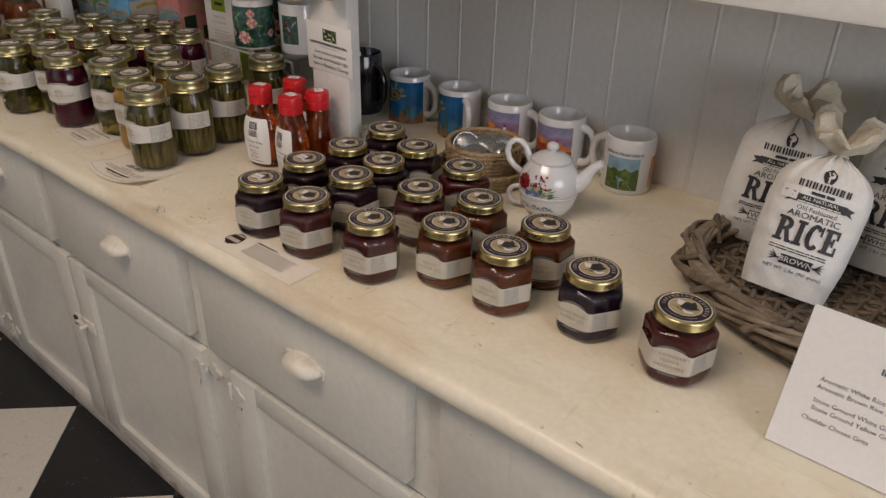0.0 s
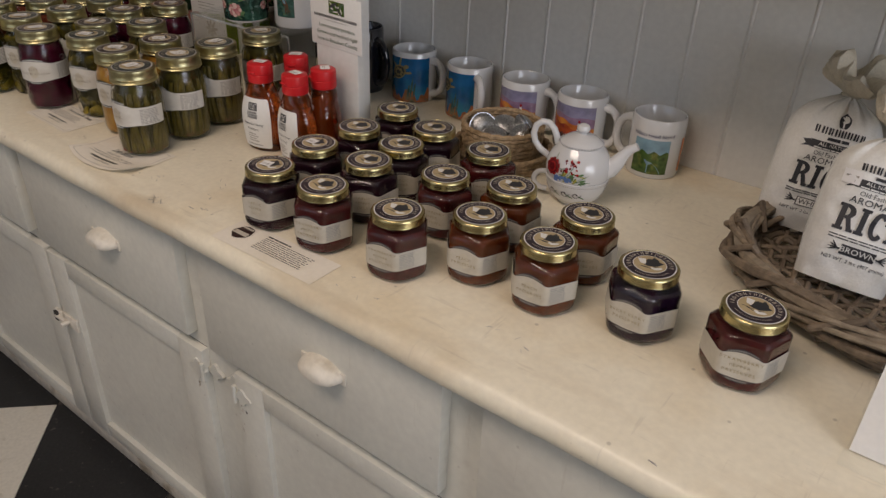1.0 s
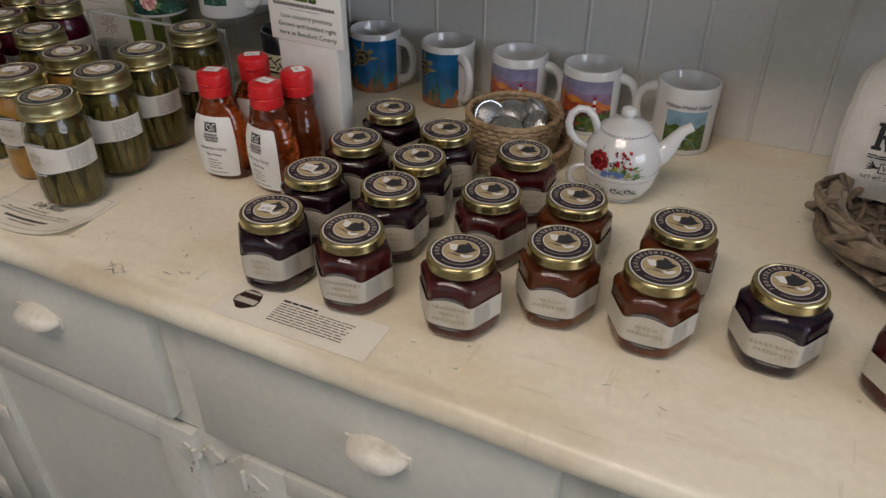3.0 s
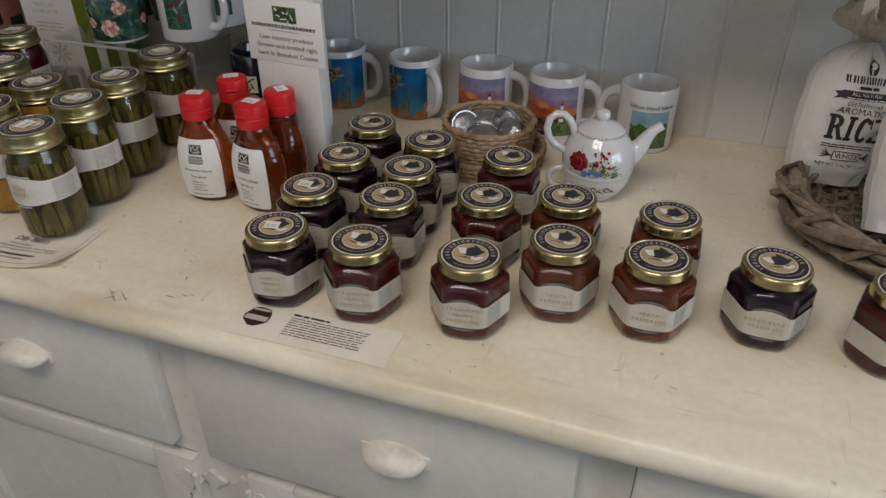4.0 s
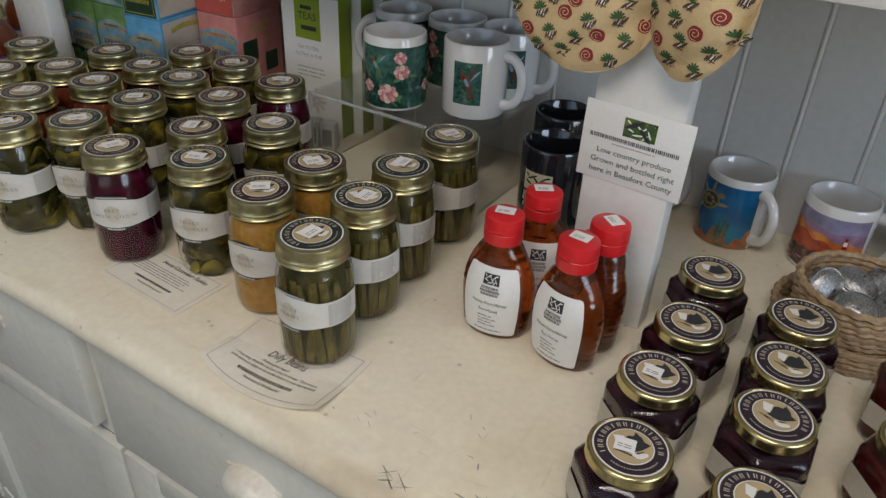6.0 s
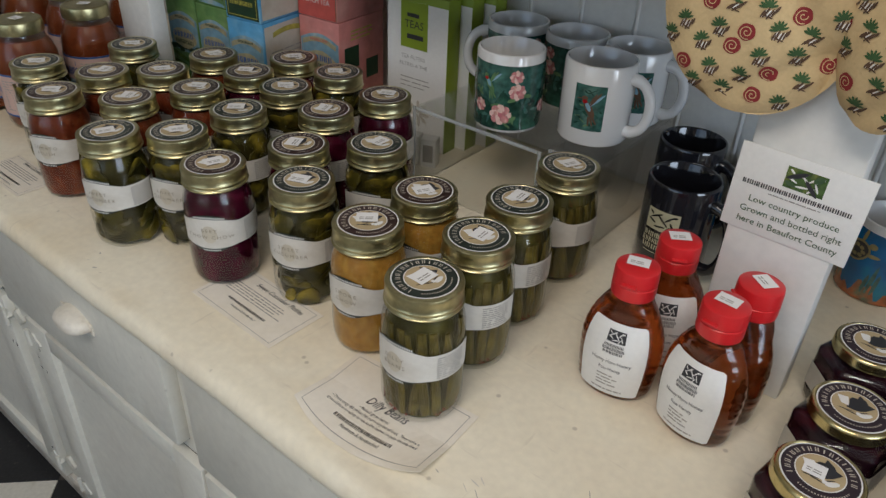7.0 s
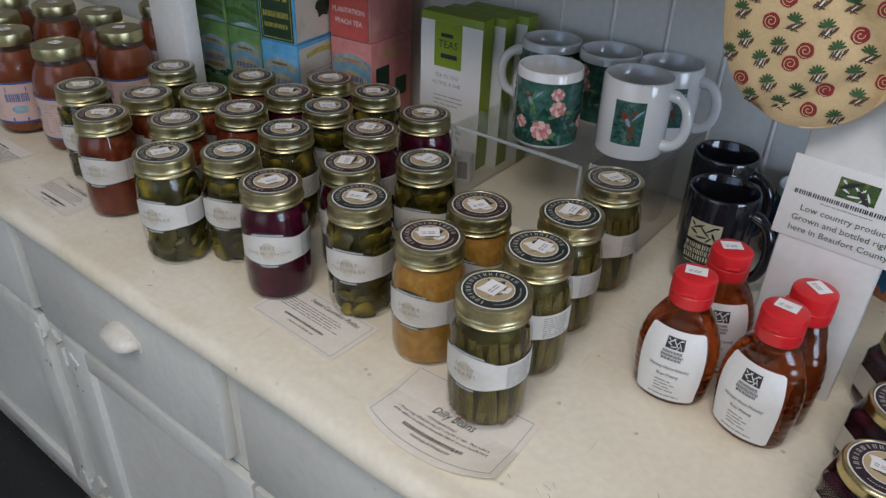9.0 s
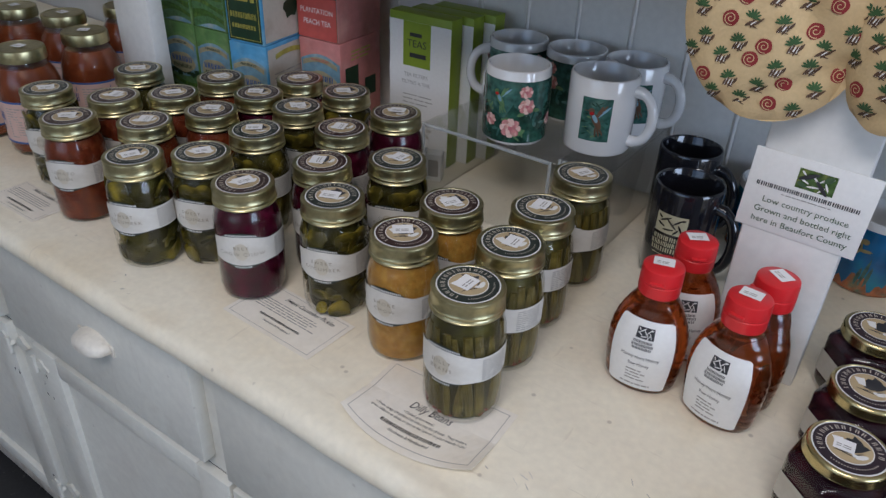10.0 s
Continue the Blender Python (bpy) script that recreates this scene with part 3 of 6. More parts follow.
# ---- jars ----


def round_at(r):
    return lambda u, v, off: Vector(((r + off) * math.sin(u / r), -(r + off) * math.cos(u / r), v))


def lid_print(r, z, ring_mat):
    """The printed disc on a lid: dark ring with bars for type, tan middle, a dark and a white shape."""
    p = Print(lambda u, v, off: Vector((u, v, z + off)))
    p.disc(0, 0, r, mi=2, off=0.0002, n=36)
    p.disc(0, 0, r * 0.955, mi=0, off=0.0004, n=36)
    p.disc(0, 0, r * 0.63, mi=2, off=0.0006, n=32)
    p.disc(0, 0, r * 0.60, mi=1, off=0.0008, n=32)
    for a0, a1, n, h in ((195, -15, 17, 0.15), (222, 318, 19, 0.045)):
        for i in range(n):
            a = radians(a0 + (a1 - a0) * i / (n - 1))
            rr, big = r * 0.79, h > 0.1
            c, s = math.cos(a), math.sin(a)
            for x0, x1 in (((-0.050, -0.018), (0.016, 0.046)) if big and i % 3 else ((-0.020, 0.016),)):
                q = [(r * x0, -r * h / 2), (r * x1, -r * h / 2), (r * x1, r * h / 2), (r * x0, r * h / 2)]
                p.face([(rr * c + x * s + y * c, rr * s - x * c + y * s) for x, y in q][::-1], 4, 0.0007)
    k = r * 0.56
    p.face([(x * k, y * k) for x, y in ((-0.42, -0.12), (-0.10, -0.30), (0.22, -0.34), (0.48, -0.26), (0.98, 0.06), (0.70, 0.26), (0.66, 0.50), (0.40, 0.88), (0.26, 0.62), (0.02, 0.66), (-0.16, 0.50), (-0.22, 0.14))], 3, 0.0010)
    for x, y, l, t in ((-0.45, -0.34, 0.42, -0.25), (-0.20, -0.52, 0.36, -0.45), (0.30, -0.44, 0.30, 0.3)):
        p.disc(x * k, y * k, l * k, 0.035 * k, 3, 0.0011, 8, 0, t)
    p.face([(-0.70 * k, 0.70 * k), (-0.62 * k, 0.10 * k), (-0.28 * k, -0.05 * k), (-0.18 * k, 0.62 * k)], 2, 0.0012)
    p.disc(0.42 * k, -0.62 * k, 0.34 * k, 0.15 * k, 2, 0.0012, 10, 0.2, 0.3)
    p.disc(0.10 * k, -0.55 * k, 0.14 * k, 0.12 * k, 2, 0.0012, 8, 0.2)
    bmesh.ops.recalc_face_normals(p.bm, faces=p.bm.faces[:])
    return p.bm, [ring_mat, M_TAN, M_PAPER, M_INK, M_RINGTYPE]


def sticker(w, h, z):
    p = Print(lambda u, v, off: Vector((u, v, z + off)))
    p.rect(-w / 2, -h / 2, w / 2, h / 2, 0, 0.0016)
    p.lines(-w * 0.35, -h * 0.25, w * 0.35, h * 0.1, 2, 1, 0.0018, seed=4)
    return p.bm


JR = 0.0385


def jar_glass():
    out = [(0.026, 0.0), (0.033, 0.001), (0.0365, 0.005), (0.0385, 0.014), (0.0388, 0.04), (0.0386, 0.090), (0.0378, 0.101), (0.0355, 0.110), (0.0328, 0.116), (0.0315, 0.130)]
    return lathe(out, 40)


def jar_lid():
    prof = [(0.0330, 0.1200), (0.0355, 0.1204), (0.0360, 0.1216), (0.0350, 0.1226), (0.0345, 0.1240), (0.0352, 0.1250), (0.0354, 0.1268), (0.0346, 0.1280), (0.0346, 0.1350),
            (0.0350, 0.1388), (0.0345, 0.1403), (0.0330, 0.1410), (0.0305, 0.1410), (0.0300, 0.1404)]
    return lathe(prof, 44, caps=True)


def jar_label(title):
    p = Print(round_at(JR + 0.0006))
    h0, h1, half = 0.057, 0.086, 0.058
    bow = lambda u, w: max(0.0, 1 - ((u + 0.022) / w) ** 2)
    p.rect(-half, h0, half, h1, 1, 0.0001, 30, 1, lambda u: h1 - 0.0002 + 0.0105 * bow(u, 0.026), lambda u: h0 + 0.0002 - 0.0075 * bow(u, 0.026))
    p.rect(-half, h0, half, h1, 0, 0.0004, 30, 1, lambda u: h1 + 0.0050 * bow(u, 0.031), lambda u: h0 - 0.0030 * bow(u, 0.031))
    for i in range(18):
        u = -0.039 + i * 0.0020
        v = h1 + 0.0050 * bow(u, 0.031) + 0.0009
        p.rect(u, v, u + 0.0011, v + 0.0022, 2, 0.0007)
        if 3 < i < 14:
            v = h0 - 0.0030 * bow(u, 0.031) - 0.0030
            p.rect(u, v, u + 0.0011, v + 0.0020, 2, 0.0007)
    p.disc(-0.022, 0.072, 0.0085, 0.011, 4, 0.0007)
    for i, word in enumerate(title):
        p.type(word, 0.0058, -0.022, 0.0725 + (len(title) - 1) * 0.004 - i * 0.008, 3, 0.0010, stretch=1.1, space=1.35)
    p.lines(0.018, 0.0592, 0.048, 0.084, 10, 5, 0.0007, 0.5, 0.1, seed=5)
    bmesh.ops.recalc_face_normals(p.bm, faces=p.bm.faces[:])
    return p.bm, [M_PINTPAPER, M_GREENK, M_PAPER, M_LABELTYPE, M_WATERMARK, M_GREYINK]


def beans(bm=None, mi=1, seed=1):
    rnd = random.Random(seed)
    bm = bm or bmesh.new()
    for lvl, (z0, z1) in enumerate(((0.006, 0.060), (0.056, 0.108))):
        for i in range(19):
            a = 2 * math.pi * (i + rnd.uniform(-0.25, 0.25)) / 19
            b = a + rnd.uniform(-0.20, 0.20)
            r0, r1 = rnd.uniform(0.0318, 0.0332), rnd.uniform(0.0318, 0.0332)
            if lvl:
                r1 *= 0.93
            zz = z0 + rnd.uniform(0, 0.006), z1 - rnd.uniform(0, 0.008)
            pts = [(r * math.sin(t), -r * math.cos(t), z) for t, r, z in ((a, r0 * 0.93, zz[0]), ((a + b) / 2, max(r0, r1) * 0.985, sum(zz) / 2), (b, r1, zz[1]))]
            tube(pts, [0.0052, 0.0058, 0.0046], 8, bm, mi)
    return bm


def slices(bm=None, mi=1, seed=1):
    rnd = random.Random(seed)
    bm = bm or bmesh.new()
    for i in range(64):
        a, z = rnd.uniform(0, 2 * math.pi), rnd.uniform(0.010, 0.106)
        r, w = 0.0315 + rnd.uniform(0, 0.0030), rnd.uniform(0.008, 0.0145)
        b = lathe([(w * 0.75, -0.0025), (w, -0.001), (w, 0.001), (w * 0.75, 0.0025)], 14, lambda t, zz, q=rnd.uniform(0, 6): 1 + 0.10 * math.sin(3 * t + q) + 0.05 * math.sin(7 * t + q))
        m = Matrix.Translation((r * math.sin(a), -r * math.cos(a), z)) @ Euler((rnd.uniform(0.6, 2.5), rnd.uniform(-0.8, 0.8), a)).to_matrix().to_4x4()
        bmesh.ops.transform(b, matrix=m, verts=b.verts[:])
        for v in b.verts:
            d = math.hypot(v.co.x, v.co.y)
            if d > 0.0374:
                v.co.x *= 0.0374 / d
                v.co.y *= 0.0374 / d
            v.co.z = max(0.004, v.co.z)
        for f in b.faces:
            f.material_index = mi
        join(bm, b)
    return bm


def core(r, top):
    prof = [(0.024 * r / 0.0375, 0.0025), (r * 0.95, 0.006), (r, 0.015), (r, 0.05), (r, 0.091), (r * 0.975, 0.101), (r * 0.91, 0.110), (r * 0.84, top + 0.004)]
    return lathe(prof, 40)


JAR_LABELS = {
    "bean": (["DILLY", "BEANS"], "pint jar of green dilly beans with brass lid and cream label", M_GREENK),
    "pickle": (["SWEET", "CUCUMBER"], "pint jar of sweet cucumber pickle slices with brass lid", M_GREENK),
    "orange": (["SMOKE", "CHOW"], "pint jar of orange chow chow relish with brass lid", M_MAROON),
    "beet": (["BEET", "CHOW CHOW"], "pint jar of dark beet relish with brass lid", M_MAROON),
    "salsa": (["TOMATO", "RELISH"], "pint jar of red tomato relish with brass lid", M_MAROON),
}


def jar_kind(kind):
    title, label, ring_mat = JAR_LABELS[kind]
    jar = thing("preserve_jar", pose(0, 0, -50), label, "jar", "pint preserve jars on the worktop")
    part("glass", jar_glass(), M_GLASS, jar)
    if kind == "bean":
        part("brine", core(0.0340, 0.113), M_BRINE, jar)
        tagged(part("bean_filling", beans(seed=3), [M_BEAN, M_BEAN], jar, "upright green beans"), kind="stuff")
        bm = bmesh.new()
        rnd = random.Random(9)
        for i in range(34):
            a, z = rnd.uniform(0, 6.28), 0.004 + 0.010 * rnd.random() ** 2
            bmesh.ops.create_icosphere(bm, subdivisions=1, radius=rnd.uniform(0.0008, 0.0018), matrix=Matrix.Translation((0.0352 * math.sin(a), -0.0352 * math.cos(a), z + 0.006)))
        tagged(part("chili_layer", bm, M_CHILI, jar), kind="stuff")
    elif kind == "pickle":
        part("brine", core(0.0325, 0.113), M_BRINE, jar)
        tagged(part("pickle_filling", slices(seed=4), [M_PICKLE, M_PICKLE], jar), kind="stuff")
    else:
        part("relish", core(0.0374, 0.113), M_CHOW[kind], jar)
    lid = part("lid", jar_lid(), M_BRASS, jar)
    bm, ms = lid_print(0.0298, 0.1408, ring_mat)
    part("lid_print", bm, ms, lid, "round printed lid disc")
    part("price_sticker", sticker(0.021, 0.017, 0.1408), [M_STICK, M_GREYINK], lid, "small white price sticker")
    bm, ms = jar_label(title)
    part("paper_label", bm, ms, jar, "wrapped cream paper label with small print", smooth=True)
    return jar


JARS = [  # x, y, contents, label turn
    (-1.171, 0.616, "bean", 33), (-1.273, 0.651, "orange", 44), (-1.179, 0.704, "bean", 24), (-1.481, 0.625, "beet", 62), (-1.382, 0.664, "pickle", 52),
    (-1.193, 0.891, "bean", 30), (-1.189, 0.787, "bean", 28), (-1.273, 0.735, "orange", 40), (-1.450, 0.719, "beet", 52), (-1.387, 0.783, "pickle", 60),
    (-1.579, 0.646, "pickle", 58), (-1.634, 0.591, "pickle", 48), (-1.796, 0.607, "salsa", 56), (-1.914, 0.645, "pickle", 60), (-1.711, 0.662, "salsa", 50),
    (-1.678, 0.742, "salsa", 45), (-1.581, 0.735, "pickle", 40), (-1.599, 0.827, "pickle", 50), (-1.502, 0.810, "beet", 38), (-1.482, 0.898, "beet", 42),
    (-1.819, 0.689, "salsa", 50), (-1.768, 0.750, "salsa", 50), (-1.771, 0.837, "salsa", 45), (-1.679, 0.828, "beet", 50), (-1.678, 0.910, "beet", 45),
    (-1.589, 0.915, "pickle", 40), (-1.893, 0.780, "pickle", 50)]
PROTO = {k: jar_kind(k) for k in JAR_LABELS}
used = set()
rnd = random.Random(11)
for x, y, kind, turn in JARS:
    m = pose(x, y, C, 0, 0, turn + rnd.uniform(-6, 6))
    if kind not in used:
        used.add(kind)
        jar = PROTO[kind]
        jar.matrix_basis = m
    else:
        jar = copy_thing(PROTO[kind], m)
    for part_ob in jar.children:
        if part_ob.name.startswith("lid"):
            part_ob.matrix_basis = pose(0, 0, 0, 0, 0, 25 + rnd.uniform(-30, 30))
            for s in part_ob.children:
                if s.name.startswith("price"):
                    s.matrix_basis = pose(rnd.uniform(-0.004, 0.004), rnd.uniform(-0.002, 0.006), 0, 0, 0, rnd.uniform(-30, 30))
        elif part_ob.name.startswith(("bean_", "pickle")):
            part_ob.matrix_basis = pose(0, 0, 0, 0, 0, rnd.uniform(0, 360))


# taller sauce jars with pink labels
def sauce_jar():
    jar = thing("sauce_jar", pose(0, 0, -50), "tall jar of orange-red tomato sauce with plain brass lid", "jar", "sauce jars at the end of the worktop")
    part("glass", lathe([(0.032, 0), (0.042, 0.002), (0.0465, 0.010), (0.0470, 0.098), (0.0462, 0.112), (0.042, 0.126), (0.0355, 0.137), (0.0330, 0.152)], 40), M_GLASS, jar)
    part("sauce", lathe([(0.030, 0.003), (0.043, 0.008), (0.0456, 0.015), (0.0461, 0.098), (0.0453, 0.112), (0.0411, 0.126), (0.0345, 0.137)], 36), M_CHOW["sauce"], jar)
    lid = part("lid", lathe([(0.033, 0.1465), (0.0362, 0.147), (0.0366, 0.1495), (0.036, 0.161), (0.0352, 0.1642), (0.033, 0.1652), (0.0305, 0.1652), (0.030, 0.1645)], 40), M_BRASS, jar)
    part("price_sticker", sticker(0.018, 0.016, 0.1645), [M_STICK, M_GREYINK], lid, "small white price sticker")
    p = Print(round_at(0.0476))
    p.rect(-0.10, 0.024, 0.10, 0.092, 0, 0.0002, 30)
    for v in (0.024, 0.089):
        p.rect(-0.10, v, 0.10, v + 0.003, 1, 0.0005, 30)
    for u in (-0.03, 0.055):
        letters(p, u - 0.018, u + 0.018, 0.060, 0.014, 6, 1, 0.0006, 3)
        p.disc(u, 0.047, 0.012, 0.007, 2, 0.0006, 16, 0.06)
        p.lines(u - 0.016, 0.077, u + 0.016, 0.086, 1, 1, 0.0006, 0.8, 0)
        p.lines(u - 0.014, 0.028, u + 0.014, 0.034, 1, 1, 0.0006, 0.8, 0)
    p.lines(-0.005, 0.034, 0.03, 0.084, 12, 3, 0.0005, 0.4, 0.3, 3)
    part("paper_label", p.bm, [M_PINKP, M_BLUE, M_PALESKY, M_GREYINK], jar, "pale pink label with blue borders")
    return jar


sauce = sauce_jar()
spots = [(-2.045, 0.684, 15), (-2.053, 0.796, 40), (-2.175, 0.832, 10), (-2.168, 0.666, -10), (-2.275, 0.70, 20), (-2.278, 0.802, 0), (-2.15, 0.935, 0), (-2.39, 0.77, 0)]
for i, (x, y, t) in enumerate(spots):
    m = pose(x, y, C, 0, 0, t)
    if i == 0:
        sauce.matrix_basis = m
    else:
        copy_thing(sauce, m)

# small six-sided jam jars


def hexed(a, z):
    t = (a + math.pi / 6) % (math.pi / 3) - math.pi / 6
    k = max(0.0, min(1.0, (z + 0.002) / 0.012)) * max(0.0, min(1.0, (0.0745 - z) / 0.006))
    h = 0.0368 / math.cos(t) / 0.0385
    h = min(h, 1.065)
    return 1 + (h - 1) * k


def hex_at(u, v, off):
    a = u / 0.0385
    r = 0.0385 * hexed(a, v) + 0.0008 + off
    return Vector((r * math.sin(a), -r * math.cos(a), v))


JAM_LABELS = {
    "dark": (["GARLIC", "PEPPER", "JELLY"], "small six-sided jar of dark pepper jelly with gold lid"),
    "red": (["STRAWBERRY", "PEPPER", "PRESERVES"], "small six-sided jar of strawberry preserves with gold lid"),
    "peach": (["PEACH", "PRESERVES"], "small six-sided jar of amber peach preserves with gold lid"),
    "berry": (["BERRY BERRY", "PRESERVES"], "small six-sided jar of dark berry preserves with gold lid"),
}


def jam_jar(kind):
    title, label = JAM_LABELS[kind]
    jar = thing("jam_jar", pose(0, 0, -50), label, "jar", "six-sided jam jars on the worktop")
    zs = [0.022, 0.028, 0.034, 0.040, 0.047, 0.054, 0.060, 0.064]
    body = [(0.026, 0.0), (0.0335, 0.001), (0.0366, 0.004), (0.0381, 0.009), (0.0387, 0.016)] + [(0.0385, z) for z in zs] + [(0.0382, 0.0665), (0.0350, 0.0705), (0.0305, 0.0735), (0.0295, 0.084)]
    part("glass", lathe(body, 72, hexed), M_GLASS, jar)
    inner = [(0.0255, 0.0008), (0.0330, 0.0018), (0.0361, 0.0047), (0.0376, 0.0095), (0.0382, 0.0165)] + [(0.0381, z) for z in zs] + [(0.0377, 0.0662), (0.0343, 0.0700)]
    part("preserve", lathe(inner, 72, hexed), M_JAMS[kind], jar)
    lid = part("lid", lathe([(0.0305, 0.0778), (0.0328, 0.0775), (0.0334, 0.0785), (0.0330, 0.0798), (0.0331, 0.0860), (0.0326, 0.0885), (0.0312, 0.0898), (0.0296, 0.0900), (0.0292, 0.0893)], 48), M_GOLD, jar)
    bm, ms = lid_print(0.0290, 0.0896, M_PURPLE)
    part("lid_print", bm, ms, lid, "round printed lid disc")
    p = Print(hex_at)
    h0, h1, half = 0.0225, 0.0495, 0.060
    arch = lambda u, k: k * max(0.0, 1 - (u / 0.019) ** 2)
    p.rect(-half, h0, half, h1, 1, 0.0000, 40, 3, lambda u: h1 + arch(u, 0.0105), lambda u: h0 - arch(u, 0.0075))
    p.rect(-half, h0, half, h1, 0, 0.0003, 40, 3, lambda u: h1 + arch(u, 0.0055), lambda u: h0 - arch(u, 0.002))
    for i in range(13):
        u = -0.0145 + i * 0.0023
        p.rect(u, h1 + arch(u, 0.0055) + 0.0012, u + 0.0012, h1 + arch(u, 0.0055) + 0.0032, 2, 0.0005)
        if 1 < i < 11:
            p.rect(u, h0 - arch(u, 0.002) - 0.0032, u + 0.0014, h0 - arch(u, 0.002) - 0.0014, 2, 0.0005)
    p.disc(0, 0.038, 0.008, 0.011, 5, 0.0006)
    for i, word in enumerate(title):
        p.type(word, 0.0054, 0, 0.0375 + (len(title) - 1) * 0.0039 - i * 0.0078, 3, 0.0009, stretch=1.0, space=1.25)
    p.lines(0.024, 0.0255, 0.044, 0.0475, 9, 4, 0.0006, 0.5, 0.1, 5)
    bmesh.ops.recalc_face_normals(p.bm, faces=p.bm.faces[:])
    part("paper_label", p.bm, [M_CREAM, M_PURPLE, M_GREYINK, M_TANINK, M_GREYINK, M_WATERMARK], jar, "wrapped cream paper label with gold type")
    return jar, lid


JAMS = [  # x, y, contents, label turn, sticker
    (-0.835, 0.594, "dark", 12, 1), (-0.846, 0.687, "dark", 20, 1), (-0.845, 0.777, "dark", 15, 0), (-0.852, 0.876, "dark", 10, 0),
    (-0.740, 0.599, "red", 12, 0), (-0.750, 0.695, "dark", 30, 0), (-0.754, 0.769, "dark", 40, 0), (-0.757, 0.850, "dark", 45, 0),
    (-0.625, 0.611, "red", 8, 0), (-0.644, 0.731, "red", 8, 0), (-0.646, 0.836, "red", 30, 0),
    (-0.544, 0.669, "peach", 8, 0), (-0.557, 0.760, "peach", 25, 0), (-0.448, 0.669, "peach", 3, 0), (-0.444, 0.756, "peach", 30, 0),
    (-0.337, 0.695, "berry", -1, 0), (-0.221, 0.690, "red", 12, 0)]
SQUAT = Matrix.Diagonal((1, 1, 0.935, 1))
MADE = {}
for x, y, kind, turn, st in JAMS:
    m = pose(x, y, C, 0, 0, turn)
    if kind not in MADE:
        jar, lid = jam_jar(kind)
        MADE[kind] = jar
        jar.matrix_basis = m @ SQUAT
    else:
        jar = copy_thing(MADE[kind], m)
        for o in list(jar.children_recursive):
            if o.name.startswith("price"):
                bpy.data.objects.remove(o)
    for o in jar.children:
        if o.name.startswith("lid"):
            o.matrix_basis = pose(0, 0, 0, 0, 0, 18 - turn + rnd.uniform(-14, 14))
            if st:
                part("price_sticker", sticker(0.016, 0.014, 0.0896), [M_STICK, M_GREYINK], o, "small white price sticker", pose(-0.004, 0.001, 0, 0, 0, -20))


# honey bottles
def oval(a, z):
    return 1 / math.sqrt(math.sin(a) ** 2 + (math.cos(a) / 0.68) ** 2)


def honey_bottle():
    b = thing("honey_bottle", pose(0, 0, -50), "amber honey bottle with red flip cap and white label", "bottle", "honey bottles beside the upright")
    spine = [(0.0000, 0.027), (0.0018, 0.0330), (0.0080, 0.0362), (0.0300, 0.0388), (0.0480, 0.0398), (0.0620, 0.0394), (0.0740, 0.0375), (0.0840, 0.0342), (0.0930, 0.0302), (0.1010, 0.0258), (0.1080, 0.0212), (0.1130, 0.0185), (0.1160, 0.0180)]

    def radius(z):
        for (z0, r0), (z1, r1) in zip(spine, spine[1:]):
            if z <= z1:
                return r0 + (r1 - r0) * (z - z0) / (z1 - z0)
        return 0.018

    levels = [0.0, 0.0009, 0.0018, 0.005] + [0.008 + 0.002 * i for i in range(53)] + [0.1155]
    prof = [(radius(z) - (0.0004 * (0.5 + 0.5 * math.cos(z * 2 * math.pi / 0.0095)) if 0.016 < z < 0.098 else 0), z) for z in levels]

    def shape(a, z):
        k = max(0, min(1, (0.112 - z) / 0.02))
        return 1 + (oval(a, z) - 1) * k

    part("bottle_body", lathe(prof, 48, shape), M_HONEY, b, "ribbed clear bottle full of amber honey")
    cap = lathe([(0.0190, 0.1135), (0.0200, 0.1140), (0.0204, 0.1160), (0.0204, 0.1262), (0.0198, 0.1268), (0.0198, 0.1280), (0.0204, 0.1286), (0.0202, 0.1392), (0.0196, 0.1422), (0.0176, 0.1436)], 40)
    block(-0.007, -0.0228, 0.1300, 0.007, -0.018, 0.1325, 0.001, bm=cap)
    cap = part("cap", cap, M_REDCAP, b, "red flip-top cap")
    part("price_sticker", sticker(0.020, 0.015, 0.1430), [M_STICK, M_GREYINK], cap, "small white price sticker", pose(-0.001, 0.003, 0, 0, 0, 8))

    def at(u, v, off):
        a = u / 0.040
        k = radius(v) * oval(a, v) + 0.0011 + off
        return Vector((k * math.sin(a), -k * math.cos(a), v))

    p = Print(at)
    inset = lambda u: 0.002 * max(0.0, (abs(u) - 0.038) / 0.003) ** 2
    p.rect(-0.041, 0.0075, 0.041, 0.0905, 0, 0.0, 26, 16, lambda u: 0.0905 - inset(u), lambda u: 0.0075 + inset(u))
    branch_logo(p, 0.001, 0.0775, 0.026, 0.0125, 2, 0)
    for i, (w, n) in enumerate(((0.0135, 7), (0.0150, 9), (0.0135, 6))):
        letters(p, -w, w, 0.0660 - i * 0.0040, 0.0031, n, 2, 0.0006, i)
    p.type("Honey Horn Honey", 0.0058, 0, 0.0485, 2, stretch=1.1)
    p.type("Raw Honey", 0.0058, 0, 0.0395, 2, stretch=1.1)
    p.lines(-0.016, 0.0185, 0.016, 0.0345, 4, 3, 0.0005, 0.40, 0.4, 6)
    p.lines(-0.022, 0.0120, 0.022, 0.0150, 1, 3, 0.0005, 0.6, 0, 7)
    bmesh.ops.recalc_face_normals(p.bm, faces=p.bm.faces[:])
    part("paper_label", p.bm, [M_PAPER, M_GREYINK, M_INK, M_GREYINK], b, "tall white paper label with small print")
    return b


